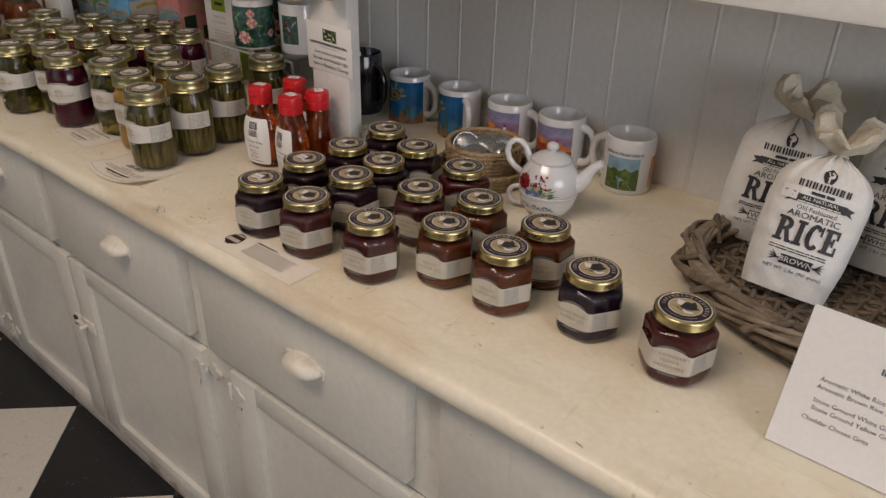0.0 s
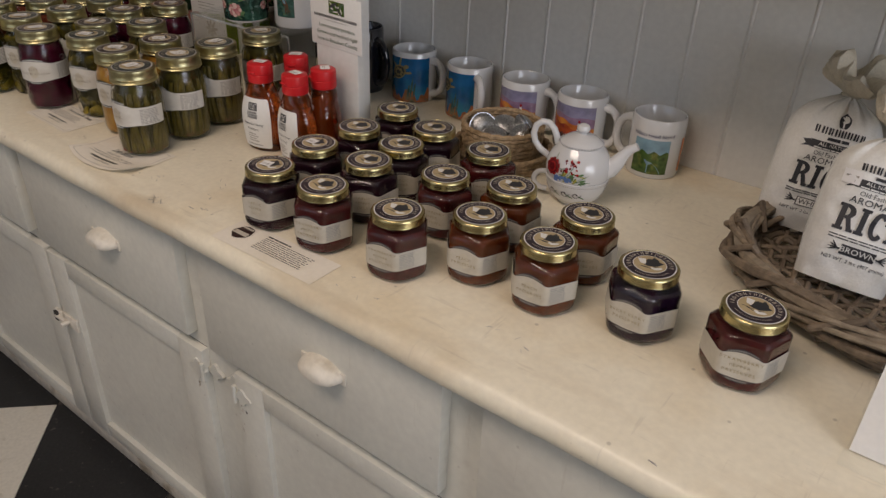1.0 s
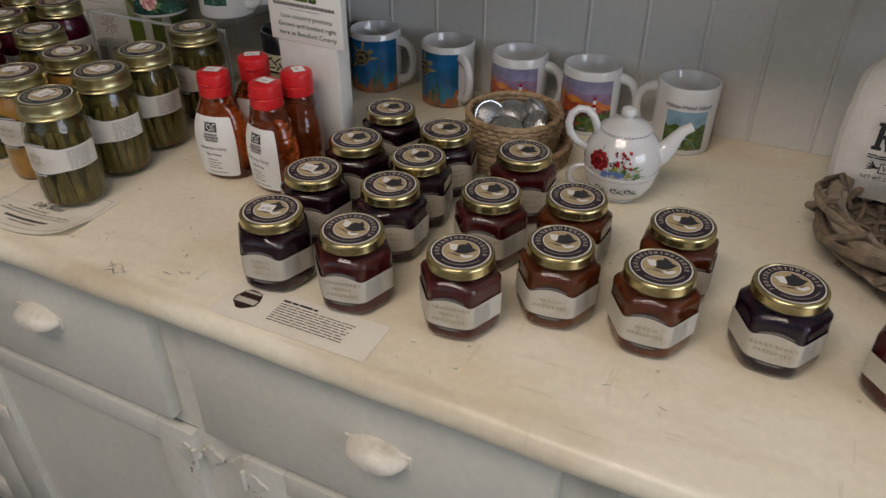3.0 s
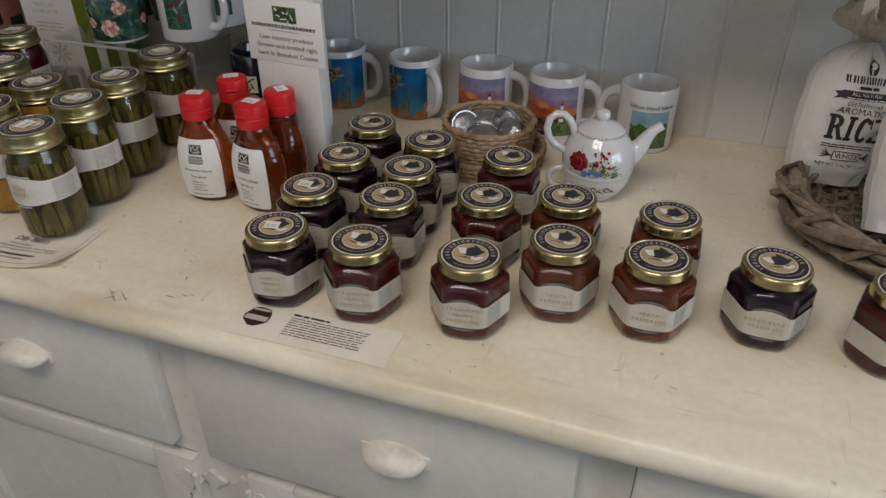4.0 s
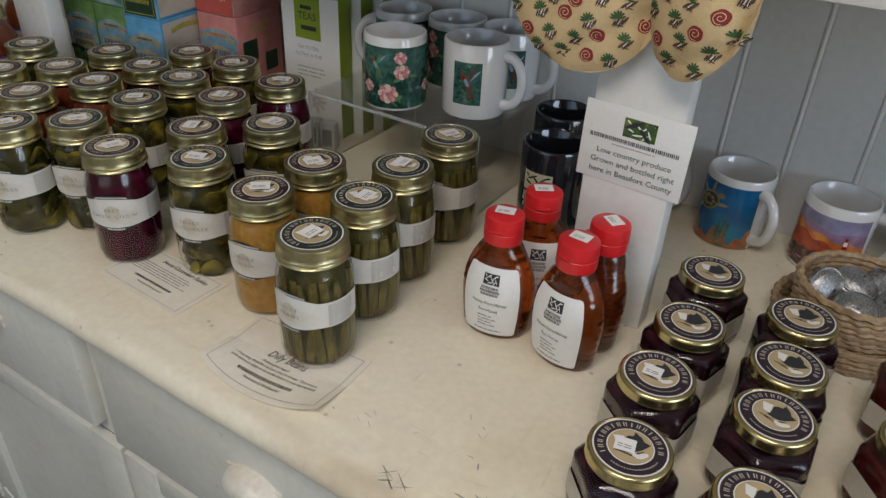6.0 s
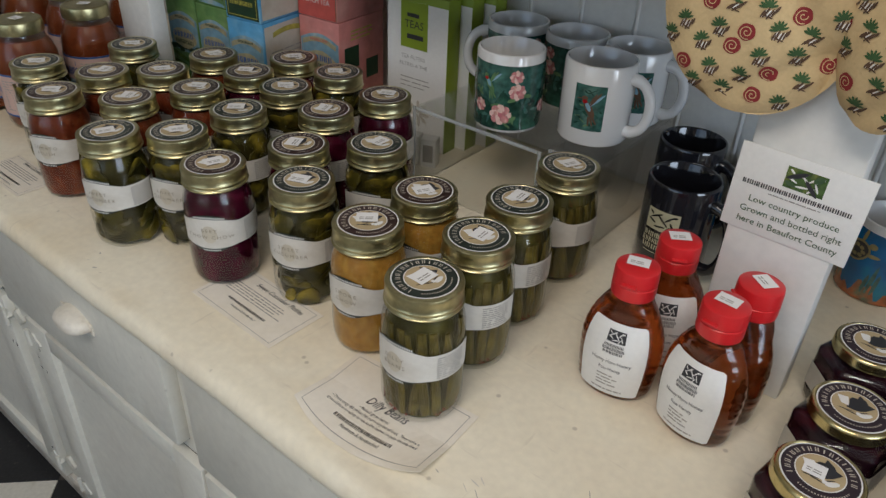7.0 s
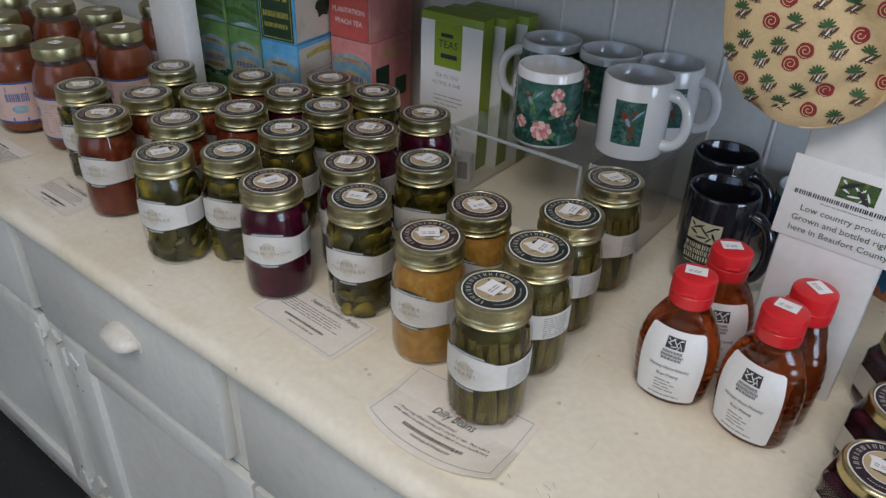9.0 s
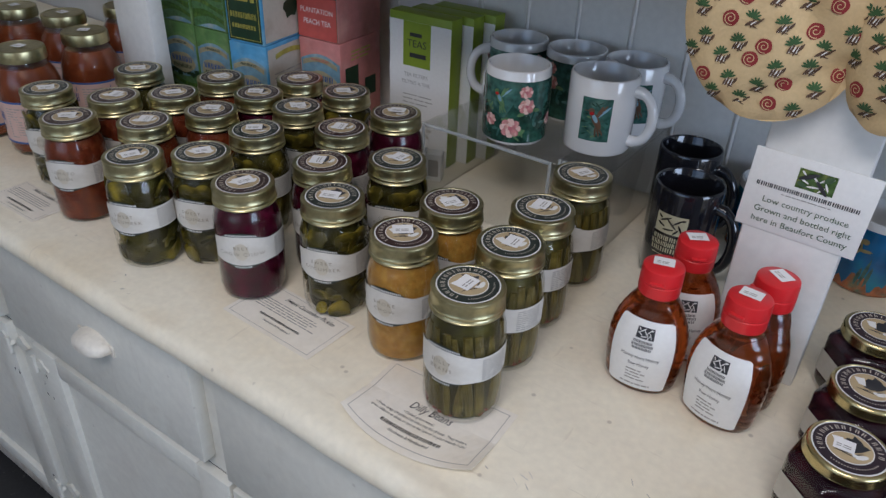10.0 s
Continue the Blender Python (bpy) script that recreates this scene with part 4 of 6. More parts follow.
honey = honey_bottle()
for i, (x, y, t) in enumerate(((-1.041, 0.758, 8), (-0.959, 0.757, -12), (-1.031, 0.826, 26), (-0.947, 0.806, -48))):
    m = pose(x, y, C, 0, 0, t)
    if i:
        copy_thing(honey, m)
    else:
        honey.matrix_basis = m


# ---- mugs ----
def mug(m, deco, label, group, glaze=M_CERAM, r=0.0430, h=0.098, grip=90):
    ob = thing("mug", m, label, "mug", group)
    prof = [(r * 0.80, 0.0), (r * 0.95, 0.001), (r, 0.005), (r, h * 0.5), (r, h - 0.003), (r - 0.0012, h - 0.0005), (r - 0.003, h), (r - 0.0045, h - 0.002), (r - 0.005, h * 0.5), (r - 0.005, 0.008), (r * 0.6, 0.005)]
    part("mug_body", lathe(prof, 44), glaze, ob)
    pts = []
    for i in range(15):
        a = math.pi * (i / 14 - 0.5)
        pts.append((r - 0.004 + 0.030 * math.cos(a) ** 0.7 if abs(math.cos(a)) > 1e-6 else r - 0.004, 0, h * 0.5 + h * 0.33 * math.sin(a)))
    g = tube(pts, [0.0066 if 1 < i < 13 else 0.0078 for i in range(15)], 10)
    bmesh.ops.transform(g, matrix=pose(0, 0, 0, 0, 0, grip - 90), verts=g.verts[:])
    part("grip", g, glaze, ob, "curved mug handle")
    if deco:
        for one in deco if isinstance(deco, tuple) else (deco,):
            p = Print(round_at(r + 0.0003))
            ms = one(p, r, h)
            bmesh.ops.recalc_face_normals(p.bm, faces=p.bm.faces[:])
            part("printed_picture", p.bm, ms, ob)
    return ob


def turtle(p, r, h):
    w, e = r * 2.35, r * 1.22
    p.rect(-w, 0.002, e, h - 0.010, 0, 0.0, 40, 1)
    p.rect(-w, 0.002, e, 0.03, 1, 0.0003, 40, 1, lambda u: 0.018 + 0.008 * math.sin(u * 160) + 0.006 * math.sin(u * 410))
    for u, l in ((0.016, 0.020), (0.021, 0.015), (0.010, 0.013), (-0.060, 0.018), (-0.050, 0.014)):
        p.disc(u, 0.012 + l, l, 0.0022, 4, 0.0005, 9, 0.1, 1.45)
    for c in (-0.012, -0.09):
        p.disc(c, 0.060, 0.017, 0.013, 2, 0.0005, 16, 0, 0.5)
        p.disc(c, 0.060, 0.0145, 0.0105, 3, 0.0007, 16, 0, 0.5)
        for k in range(7):
            a = k * 0.9
            p.disc(c + 0.008 * math.cos(a), 0.060 + 0.006 * math.sin(a), 0.0034, 0.0026, 2, 0.0009, 6)
        for du, dv, t in ((0.004, 0.020, 1.4), (0.019, 0.0, 0.1), (-0.012, -0.012, 0.7), (-0.010, 0.012, 2.4)):
            p.disc(c + du, 0.060 + dv, 0.0095, 0.0024, 2, 0.0006, 8, 0, t)
        p.disc(c + 0.017, 0.072, 0.005, 0.004, 2, 0.0007, 8)
    return [M_SEA, M_CORAL, M_SHELL, M_INK, M_TEALBG]


def sunset(p, r, h):
    a, b, top = -0.082, 0.030, h - 0.013
    wav = lambda base, slope, k, q: lambda u: min(top, base - slope * (u + 0.02) + k * math.sin(u * q))
    p.rect(a, 0.008, b, top, 0, 0.0, 20, 1)
    for i, (base, slope, k, q, mi) in enumerate(((0.067, 0.05, 0.0015, 130, 1), (0.058, 0.18, 0.0020, 190, 2), (0.050, 0.20, 0.0025, 240, 3), (0.036, -0.10, 0.0018, 420, 4))):
        p.rect(a, 0.008, b, 0.04, mi, 0.0002 + 0.0002 * i, 28, 1, wav(base, slope, k, q))
    p.rect(-0.020, 0.008, b, 0.02, 5, 0.0010, 16, 1, lambda u: 0.030 + 0.12 * (u + 0.02) + 0.003 * math.sin(u * 500))
    for i in range(9):
        p.disc(-0.075 + i * 0.008, 0.016 + 0.004 * math.sin(i * 2.1), 0.006, 0.0012, 3 if i % 2 else 1, 0.0012, 8)
    p.face([(-0.0005, 0.032), (0.0065, 0.032), (0.0050, 0.058), (0.0010, 0.058)], 6, 0.0013)
    for v in (0.037, 0.047):
        p.face([(-0.0002, v), (0.0062, v), (0.0057, v + 0.005), (0.0004, v + 0.005)], 7, 0.0015)
    p.rect(0.0014, 0.058, 0.0046, 0.063, 7, 0.0015)
    return [M_LAVENDER, M_DUSK, M_SUNSET, M_EMBER, M_SHORE, M_LAWN, M_PAPER, M_REDFL]


def island(p, r, h):
    p.type("Hilton Head Island", 0.0088, -0.001, h - 0.024, 3, 0.0006)
    a, b = -0.030, 0.028
    p.rect(a, 0.010, b, h - 0.031, 0, 0.0, 12, 1)
    p.rect(a, 0.010, b, 0.05, 1, 0.0003, 12, 1, lambda u: 0.046 + 0.003 * math.sin(u * 330))
    p.face([(-0.004, 0.0122), (0.018, 0.0122), (0.012, 0.022), (0.002, 0.030), (-0.010, 0.034), (-0.004, 0.025)], 2, 0.0006)
    p.rect(0.052, 0.012, 0.10, h - 0.03, 4, 0.0003, 12)
    return [M_PALESKY, M_LAWN, M_PALESKY, mat("navy_type", (0.01, 0.015, 0.09), 0.4), M_SUNSET]


def hummingbird(p, c, v, k, mi_dark, mi_pale, mi_red, off):
    """A small hovering bird: slim body, raised wing, spread tail, long bill."""
    p.disc(c, v, 0.0045 * k, 0.0125 * k, mi_dark, off, 10, 0, 0.55)
    p.disc(c - 0.0015 * k, v + 0.003 * k, 0.0026 * k, 0.0065 * k, mi_pale, off + 0.0002, 9, 0, 0.5)
    p.disc(c - 0.0065 * k, v + 0.0125 * k, 0.0040 * k, 0.0036 * k, mi_dark, off + 0.0002, 9)
    p.disc(c - 0.0058 * k, v + 0.0090 * k, 0.0032 * k, 0.0026 * k, mi_red, off + 0.0004, 8)
    p.disc(c - 0.0125 * k, v + 0.0120 * k, 0.0045 * k, 0.0005 * k, mi_dark, off + 0.0003, 6, 0, 0.2)
    for t, l in ((0.75, 0.013), (0.95, 0.012), (1.15, 0.010)):
        p.disc(c + l * 0.8 * k * math.cos(t), v + 0.004 * k + l * 0.8 * k * math.sin(t), l * k, 0.0017 * k, mi_dark if t > 0.8 else mi_pale, off + 0.0001, 9, 0, t)
    for t in (-1.0, -1.25, -1.5):
        p.disc(c + 0.013 * k * math.cos(t), v - 0.002 * k + 0.013 * k * math.sin(t), 0.007 * k, 0.0013 * k, mi_dark, off + 0.0001, 8, 0, t)


def bloom(p, u, v, s, off):
    """A full rose: pink outer petals, pale inner ones and a deep middle."""
    for k in range(8):
        q = k * 0.785
        p.disc(u + s * 0.58 * math.cos(q), v + s * 0.55 * math.sin(q), s * 0.46, s * 0.38, 1 if k % 2 else 5, off + 0.00004 * k, 10, 0.06, q)
    for k in range(5):
        q = 0.4 + k * 1.257
        p.disc(u + s * 0.30 * math.cos(q), v + s * 0.28 * math.sin(q), s * 0.30, s * 0.24, 5 if k % 2 else 1, off + 0.0004 + 0.00004 * k, 9, 0.06, q)
    p.disc(u, v, s * 0.22, None, 2, off + 0.0007, 9, 0.2)


def roses(p, r, h):
    w, rnd = r * 2.1, random.Random(5)
    p.rect(-w, 0.005, w, h - 0.012, 0, 0.0, 40, 1)
    p.rect(-w, 0.040, w, h - 0.0122, 3, 0.0002, 40, 1, None, lambda u: 0.046 + 0.008 * math.sin(u * 130) + 0.004 * math.sin(u * 310))
    for i in range(56):
        p.disc(rnd.uniform(-w + 0.01, w - 0.01), rnd.uniform(0.012, 0.058), rnd.uniform(0.004, 0.009), rnd.uniform(0.0012, 0.003), rnd.choice((0, 3, 4)), 0.0003 + 0.00001 * i, 8, 0, rnd.uniform(-1.5, 1.5))
    for c in (-0.092, 0.0, 0.088):
        for u, v, z in ((0.005, 0.026, 0.0135), (-0.024, 0.033, 0.0085), (0.024, 0.056, 0.0105), (0.022, 0.075, 0.0085)):
            bloom(p, c + u, v, z, 0.0012)
        hummingbird(p, c - 0.011, 0.062, 0.85, 4, 6, 7, 0.0012)
    return [M_LEAFBG, M_ROSE, M_DEEPROSE, M_TEALBG, M_SPRIG, M_PALEROSE, M_PALESKY, M_REDFL]


def bird_at(c, w):
    def bird(p, r, h):
        rnd = random.Random(7)
        p.rect(c - w, 0.022, c + w, h - 0.022, 0, 0.0, 10, 1)
        for i in range(26):
            p.disc(c + rnd.uniform(-0.8, 0.8) * w, rnd.uniform(0.027, h - 0.028), rnd.uniform(0.002, 0.005), rnd.uniform(0.0005, 0.0013), rnd.choice((3, 3, 4)), 0.0003 + 0.00001 * i, 7, 0, rnd.uniform(-0.7, 0.7))
        hummingbird(p, c + 0.001, 0.050, 1.0, 1, 2, 5, 0.0008)
        return [M_TEALBG, M_MBROWN, M_PALESKY, M_LEAFBG, M_SPRIG, M_REDFL]
    return bird


bird = (bird_at(0.0, 0.0195), bird_at(-0.085, 0.028))


def emblem(p, r, h):
    c = -0.006
    branch_logo(p, c, h * 0.66, 0.040, 0.026, 0, 1, 0.0, 8)
    for i, (w, n) in enumerate(((0.0190, 7), (0.0205, 9), (0.0190, 6))):
        letters(p, c - w, c + w, h * 0.48 - i * 0.0078, 0.0064, n, 0, 0.0004, i + 3)
    p.lines(c - 0.017, h * 0.48 - 0.0205, c + 0.017, h * 0.48 - 0.0185, 1, 0, 0.0004, 0.6, 0)
    return [mat("pale_gold_print", (0.48, 0.45, 0.30), 0.4), M_BLACKGLAZE]


G = "souvenir mugs along the wall"
mug(pose(-1.020, 1.122, C, 0, 0, 12), turtle, "white mug with blue sea turtle picture", G, grip=82)
mug(pose(-0.884, 1.120, C, 0, 0, -22), turtle, "white mug with sea turtle picture, handle forward", G, grip=76)
mug(pose(-0.762, 1.120, C, 0, 0, 20), sunset, "white mug with sunset lighthouse picture", G, grip=72)
mug(pose(-0.647, 1.120, C, 0, 0, 20), sunset, "white mug with sunset lighthouse picture", G, grip=72)
mug(pose(-0.507, 1.116, C, 0, 0, 15), island, "white mug printed with island marsh picture", G, grip=-105)
RISE = 0.899
G = "bird and rose mugs on the clear riser"
mug(pose(-1.340, 0.978, RISE, 0, 0, 16), roses, "dark green mug with pink roses and hummingbird", G, h=0.100, grip=-128)
mug(pose(-1.237, 1.021, RISE, 0, 0, 16), bird, "white mug with small hummingbird picture", G, r=0.0445, h=0.101, grip=75)
mug(pose(-1.405, 1.088, RISE, 0, 0, 40), roses, "dark green mug with pink roses and hummingbird", G, grip=-90)
mug(pose(-1.316, 1.098, RISE, 0, 0, -50), roses, "dark green mug with pink roses and hummingbird", G, grip=160)
mug(pose(-1.230, 1.106, RISE, 0, 0, 30), bird, "white mug with small hummingbird picture", G, grip=60)
G = "black mugs beside the riser"
mug(pose(-1.092, 0.985, C, 0, 0, 6), emblem, "glossy black mug with pale gold emblem", G, M_BLACKGLAZE, 0.042, 0.127, grip=75)
mug(pose(-1.128, 1.090, C, 0, 0, 6), emblem, "glossy black mug with pale gold emblem", G, M_BLACKGLAZE, 0.042, 0.127, grip=80)

# clear acrylic risers
for x0, x1, y0 in ((-1.458, -1.256, 0.930), (-1.250, -1.184, 0.945)):
    r = thing("display_riser", pose((x0 + x1) / 2, 1.0, C), "clear acrylic display riser standing on the worktop", "riser", "acrylic risers")
    w = (x1 - x0) / 2
    part("top", block(-w, y0 - 1, RISE - C - 0.004, w, 0.146, RISE - C, 0.0008), M_ACRYL, r)
    for s in (-1, 1):
        part("side", block(s * w - 0.002, y0 - 1, 0, s * w + 0.002, 0.146, RISE - C - 0.0045, 0.0006), M_ACRYL, r)
    # pale strips laid on the front edges as painted glints
    for x in (-w, w):
        part("edge", block(x - 0.0022, y0 - 1.0008, 0, x + 0.0022, y0 - 0.9985, RISE - C, 0.0004), M_ACREDGE, r, "pale half-clear strip painted as the glint along the acrylic edge")
    part("edge", block(-w + 0.003, y0 - 1.0008, RISE - C - 0.0044, w - 0.003, y0 - 0.9985, RISE - C + 0.0002, 0.0004), M_ACREDGE, r, "pale half-clear strip painted as the glint along the acrylic edge")
    part("front", block(-w + 0.003, y0 - 1 + 0.002, 0, w - 0.003, y0 - 0.995, RISE - C - 0.0045, 0.0006), M_ACRYL, r)

# ---- tea for one set ----
pot = thing("teapot", pose(-0.549, 0.931, C, 0, 0, 20) @ Matrix.Diagonal((1, 1, 0.955, 1)), "white floral teapot nested on its matching cup", "teapot")
cup = part("cup", lathe([(0.021, 0.0), (0.0245, 0.001), (0.0240, 0.004), (0.031, 0.008), (0.0385, 0.016), (0.0435, 0.027), (0.0460, 0.038), (0.0475, 0.046), (0.0462, 0.047), (0.043, 0.042)], 44), M_CERAM, pot)


def bowl_at(u, v, off):
    pr = [(0.008, 0.031), (0.016, 0.0385), (0.027, 0.0435), (0.038, 0.0460), (0.046, 0.0475), (0.0475, 0.0462), (0.058, 0.0480), (0.070, 0.0468), (0.082, 0.0415), (0.092, 0.0345), (0.097, 0.0305)]
    for (z0, r0), (z1, r1) in zip(pr, pr[1:]):
        if z0 <= v <= z1:
            r = r0 + (r1 - r0) * (v - z0) / (z1 - z0)
            break
    else:
        r = 0.043
    a = u / 0.047 - radians(14)
    return Vector(((r + 0.0004 + off) * math.sin(a), -(r + 0.0004 + off) * math.cos(a), v))


part("cup_grip", tube([(-0.040 - 0.024 * math.cos(a) ** 0.6, 0, 0.027 + 0.015 * math.sin(a)) for a in [math.pi * (i / 12 - 0.5) * 0.98 for i in range(13)]], 0.0042, 10), M_CERAM, cup)
part("pot_body", lathe([(0.042, 0.044), (0.0462, 0.0475), (0.0480, 0.058), (0.0468, 0.070), (0.0415, 0.082), (0.0345, 0.092), (0.0305, 0.097)], 44), M_CERAM, pot)
lid = part("lid", lathe([(0.0310, 0.0962), (0.0322, 0.0978), (0.0305, 0.1000), (0.0225, 0.1065), (0.0115, 0.1105), (0.0060, 0.1118), (0.0062, 0.1140), (0.0092, 0.1170), (0.0098, 0.1205), (0.0080, 0.1250), (0.0035, 0.1275)], 36), M_CERAM, pot)
bm = bmesh.new()
for i in range(44):
    a = 2 * math.pi * i / 44
    bmesh.ops.create_icosphere(bm, subdivisions=1, radius=0.0013, matrix=Matrix.Translation((0.0318 * math.sin(a), -0.0318 * math.cos(a), 0.0990)))
part("beaded_rim", bm, mat("grey_bead_print", (0.40, 0.40, 0.42), 0.3), lid)
part("spout", tube([(0.034, 0, 0.058), (0.046, 0, 0.064), (0.055, 0, 0.075), (0.061, 0, 0.087), (0.068, 0, 0.097), (0.079, 0, 0.104)], [0.018, 0.0150, 0.0112, 0.0086, 0.0070, 0.0062], 16), M_CERAM, pot)
part("pot_grip", tube([(-0.034, 0, 0.091), (-0.037, 0, 0.102), (-0.042, 0, 0.113), (-0.050, 0, 0.121), (-0.060, 0, 0.122), (-0.068, 0, 0.115), (-0.071, 0, 0.102), (-0.068, 0, 0.089), (-0.060, 0, 0.078), (-0.050, 0, 0.071), (-0.043, 0, 0.067)], 0.0050, 10), M_CERAM, pot)
p = Print(bowl_at)
for ring, n, mi in ((0.0105, 9, 0), (0.0070, 7, 5), (0.0045, 5, 0), (0.0015, 3, 5)):
    for k in range(n):
        a = k * 2 * math.pi / n + ring * 300
        p.disc(-0.025 + ring * math.cos(a), 0.068 + ring * 0.9 * math.sin(a), 0.0056 - ring * 0.12, 0.0040, mi, 0.0005 + 0.0004 * (0.0105 - ring) / 0.003 + k * 0.00003, 9, 0.08, a + 1.57)
rf = random.Random(31)
for i in range(22):
    p.disc(rf.uniform(-0.008, 0.016), rf.uniform(0.064, 0.083), rf.uniform(0.0012, 0.0026), None, 0 if i % 4 else 5, 0.0006, 7, 0.15)
for i in range(20):
    p.disc(rf.uniform(-0.018, 0.008), rf.uniform(0.050, 0.058), rf.uniform(0.0018, 0.0034), None, 1, 0.0007, 7, 0.2)
for i in range(26):
    p.disc(rf.uniform(-0.006, 0.030), rf.uniform(0.050, 0.066), rf.uniform(0.003, 0.0065), rf.uniform(0.0009, 0.0018), 2 if i % 3 else 6, 0.0004, 8, 0, rf.uniform(-0.4, 1.5))
for u, v, l, t in ((-0.006, 0.070, 0.016, 0.35), (0.006, 0.068, 0.014, 1.1), (0.024, 0.060, 0.014, 0.5), (0.030, 0.053, 0.010, -0.1), (-0.024, 0.084, 0.007, 1.8), (-0.036, 0.052, 0.008, 0.6)):
    p.disc(u, v, l * 0.7, 0.0005, 2, 0.0005, 8, 0, t)
for u in (-0.022, 0.0, 0.018):
    for k in range(16):
        a = k * 0.42
        q = 0.0010 + 0.00035 * k
        p.disc(u + q * math.cos(a) * 1.2, 0.030 + q * math.sin(a), 0.0012, 0.0008, 3, 0.0004, 6)
    p.disc(u + 0.008, 0.026, 0.007, 0.0011, 2, 0.0004, 8, 0, -0.5)
for i in range(60):
    p.disc(-0.085 + i * 0.0029, 0.0425, 0.0008, None, 4, 0.0006, 5)
bmesh.ops.recalc_face_normals(p.bm, faces=p.bm.faces[:])
part("flower_print", p.bm, [M_REDFL, M_BLUEFL, M_SPRIG, M_PURPLE, M_GREYINK, M_DARKRED, M_GOLDP], pot, "painted red, blue and green flowers")

# ---- straw basket with tea infusers ----
def coil(r, z, thick, ph, parent, n=24):
    """One round of a coiled straw basket, with the bumps of its stitching."""
    pts = []
    for k in range(n * 5):
        a = 2 * math.pi * k / (n * 5)
        b = 0.0011 * math.sin(n * a + ph * 1.7)
        pts.append(((r + b) * math.cos(a), (r + b) * math.sin(a), z + 0.0005 * math.sin(n * a + 1.5 + ph)))
    part("coil", tube(pts, thick, 7, closed=True), M_STRAW, parent)


BX, BY = -0.714, 0.978
lid = thing("basket_lid", pose(BX, BY, C), "upturned coiled straw lid under the small basket", "basket lid")
part("base", lathe([(0.02, 0.001), (0.074, 0.001), (0.074, 0.0065), (0.02, 0.0065)], 30), M_STRAW, lid)
for i in range(4):
    coil(0.0765 + 0.0012 * i, 0.005 + i * 0.0072, 0.0044, i, lid, 30)
bk = thing("straw_basket", pose(BX, BY, C + 0.0066), "small round coiled straw basket holding tea infusers", "basket")
for i in range(9):
    coil(0.056 + 0.008 * math.sin(i / 8 * 1.5), 0.004 + i * 0.0068, 0.0043, i, bk)
part("base", lathe([(0.02, 0.001), (0.056, 0.001), (0.056, 0.005), (0.02, 0.005)], 30), M_STRAW, bk)
inf = None
for i, (x, y, z, rx, rz) in enumerate(((-0.034, -0.008, 0.052, 66, 50), (0.000, -0.030, 0.047, 34, 10), (0.033, -0.006, 0.053, 58, -60), (-0.006, 0.020, 0.054, 20, 80), (0.022, 0.032, 0.054, 66, 150), (0.0, 0.0, 0.026, 8, 0))):
    m = pose(BX + x, BY + y, C + z, rx, 0, rz)
    if inf is None:
        inf = thing("tea_infuser", m, "round steel mesh tea infuser with bright rim", "tea infuser", "infusers in the basket")
        for s in (-1, 1):
            prof = [(0.0225 * math.cos(t) + 0.0001, s * (0.0008 + 0.0125 * math.sin(t))) for t in [1.5 * k / 8 for k in range(9)]]
            part("mesh_half", lathe(prof, 26, caps=False), M_STEEL, inf)
        for s in (-1, 1):
            part("clasp_ring", tube([(0.0230 * math.cos(a), 0.0230 * math.sin(a), s * 0.0016) for a in [2 * math.pi * k / 30 for k in range(30)]], 0.0015, 6, closed=True), M_RIMSTEEL, inf)
        part("chain_loop", tube([(0.028 + 0.005 * math.cos(a), 0.005 * math.sin(a), 0) for a in [2 * math.pi * k / 14 for k in range(14)]], 0.0007, 5, closed=True), M_STEEL, inf)
    else:
        copy_thing(inf, m)

# ---- willow tray with rice sacks ----
TX, TY = -0.030, 0.948
tray = thing("willow_tray", pose(TX, TY, C), "oval grey willow tray with thick woven rim", "tray")


def oval_pt(a, rx, ry, z):
    return (rx * math.copysign(abs(math.cos(a)) ** 0.95, math.cos(a)), ry * math.copysign(abs(math.sin(a)) ** 0.95, math.sin(a)), z)


def round_rod(rx, ry, z, thick, mat_, wave=0.0, turns=3, ph=0.0, n=120):
    """One long willow rod laid round the tray, straying in and out and up and down."""
    pts = []
    for k in range(n):
        a = 2 * math.pi * k / n
        w = turns * a + ph
        d = wave * math.cos(w) + 0.003 * noise.noise((math.cos(a) * 3, math.sin(a) * 3, ph))
        pts.append(oval_pt(a, rx + d, ry + d, z + wave * 0.85 * math.sin(w) + 0.003 * noise.noise((math.cos(a) * 4, math.sin(a) * 4, ph + 5))))
    part("rim_rod", tube(pts, thick, 8, closed=True), mat_, tray)


round_rod(0.274, 0.181, 0.045, 0.0092, M_PALEWILLOW)
round_rod(0.283, 0.190, 0.029, 0.0062, M_WILLOW)
for i in range(6):
    round_rod(0.277, 0.184, 0.039, 0.0034 + 0.0004 * (i % 3), M_WILLOW if i % 3 else M_PALEWILLOW, 0.0150 + 0.0016 * (i % 3), 3 + i % 2, i * 0.9)
for i in range(3):
    pts = [oval_pt(2 * math.pi * k / 100, 0.258 + 0.006 * i, 0.164 + 0.006 * i, 0.008 + 0.011 * i + 0.004 * math.sin(14 * 2 * math.pi * k / 100 + i * 2)) for k in range(100)]
    part("side_rod", tube(pts, 0.0048, 7, closed=True), M_WILLOW, tray)
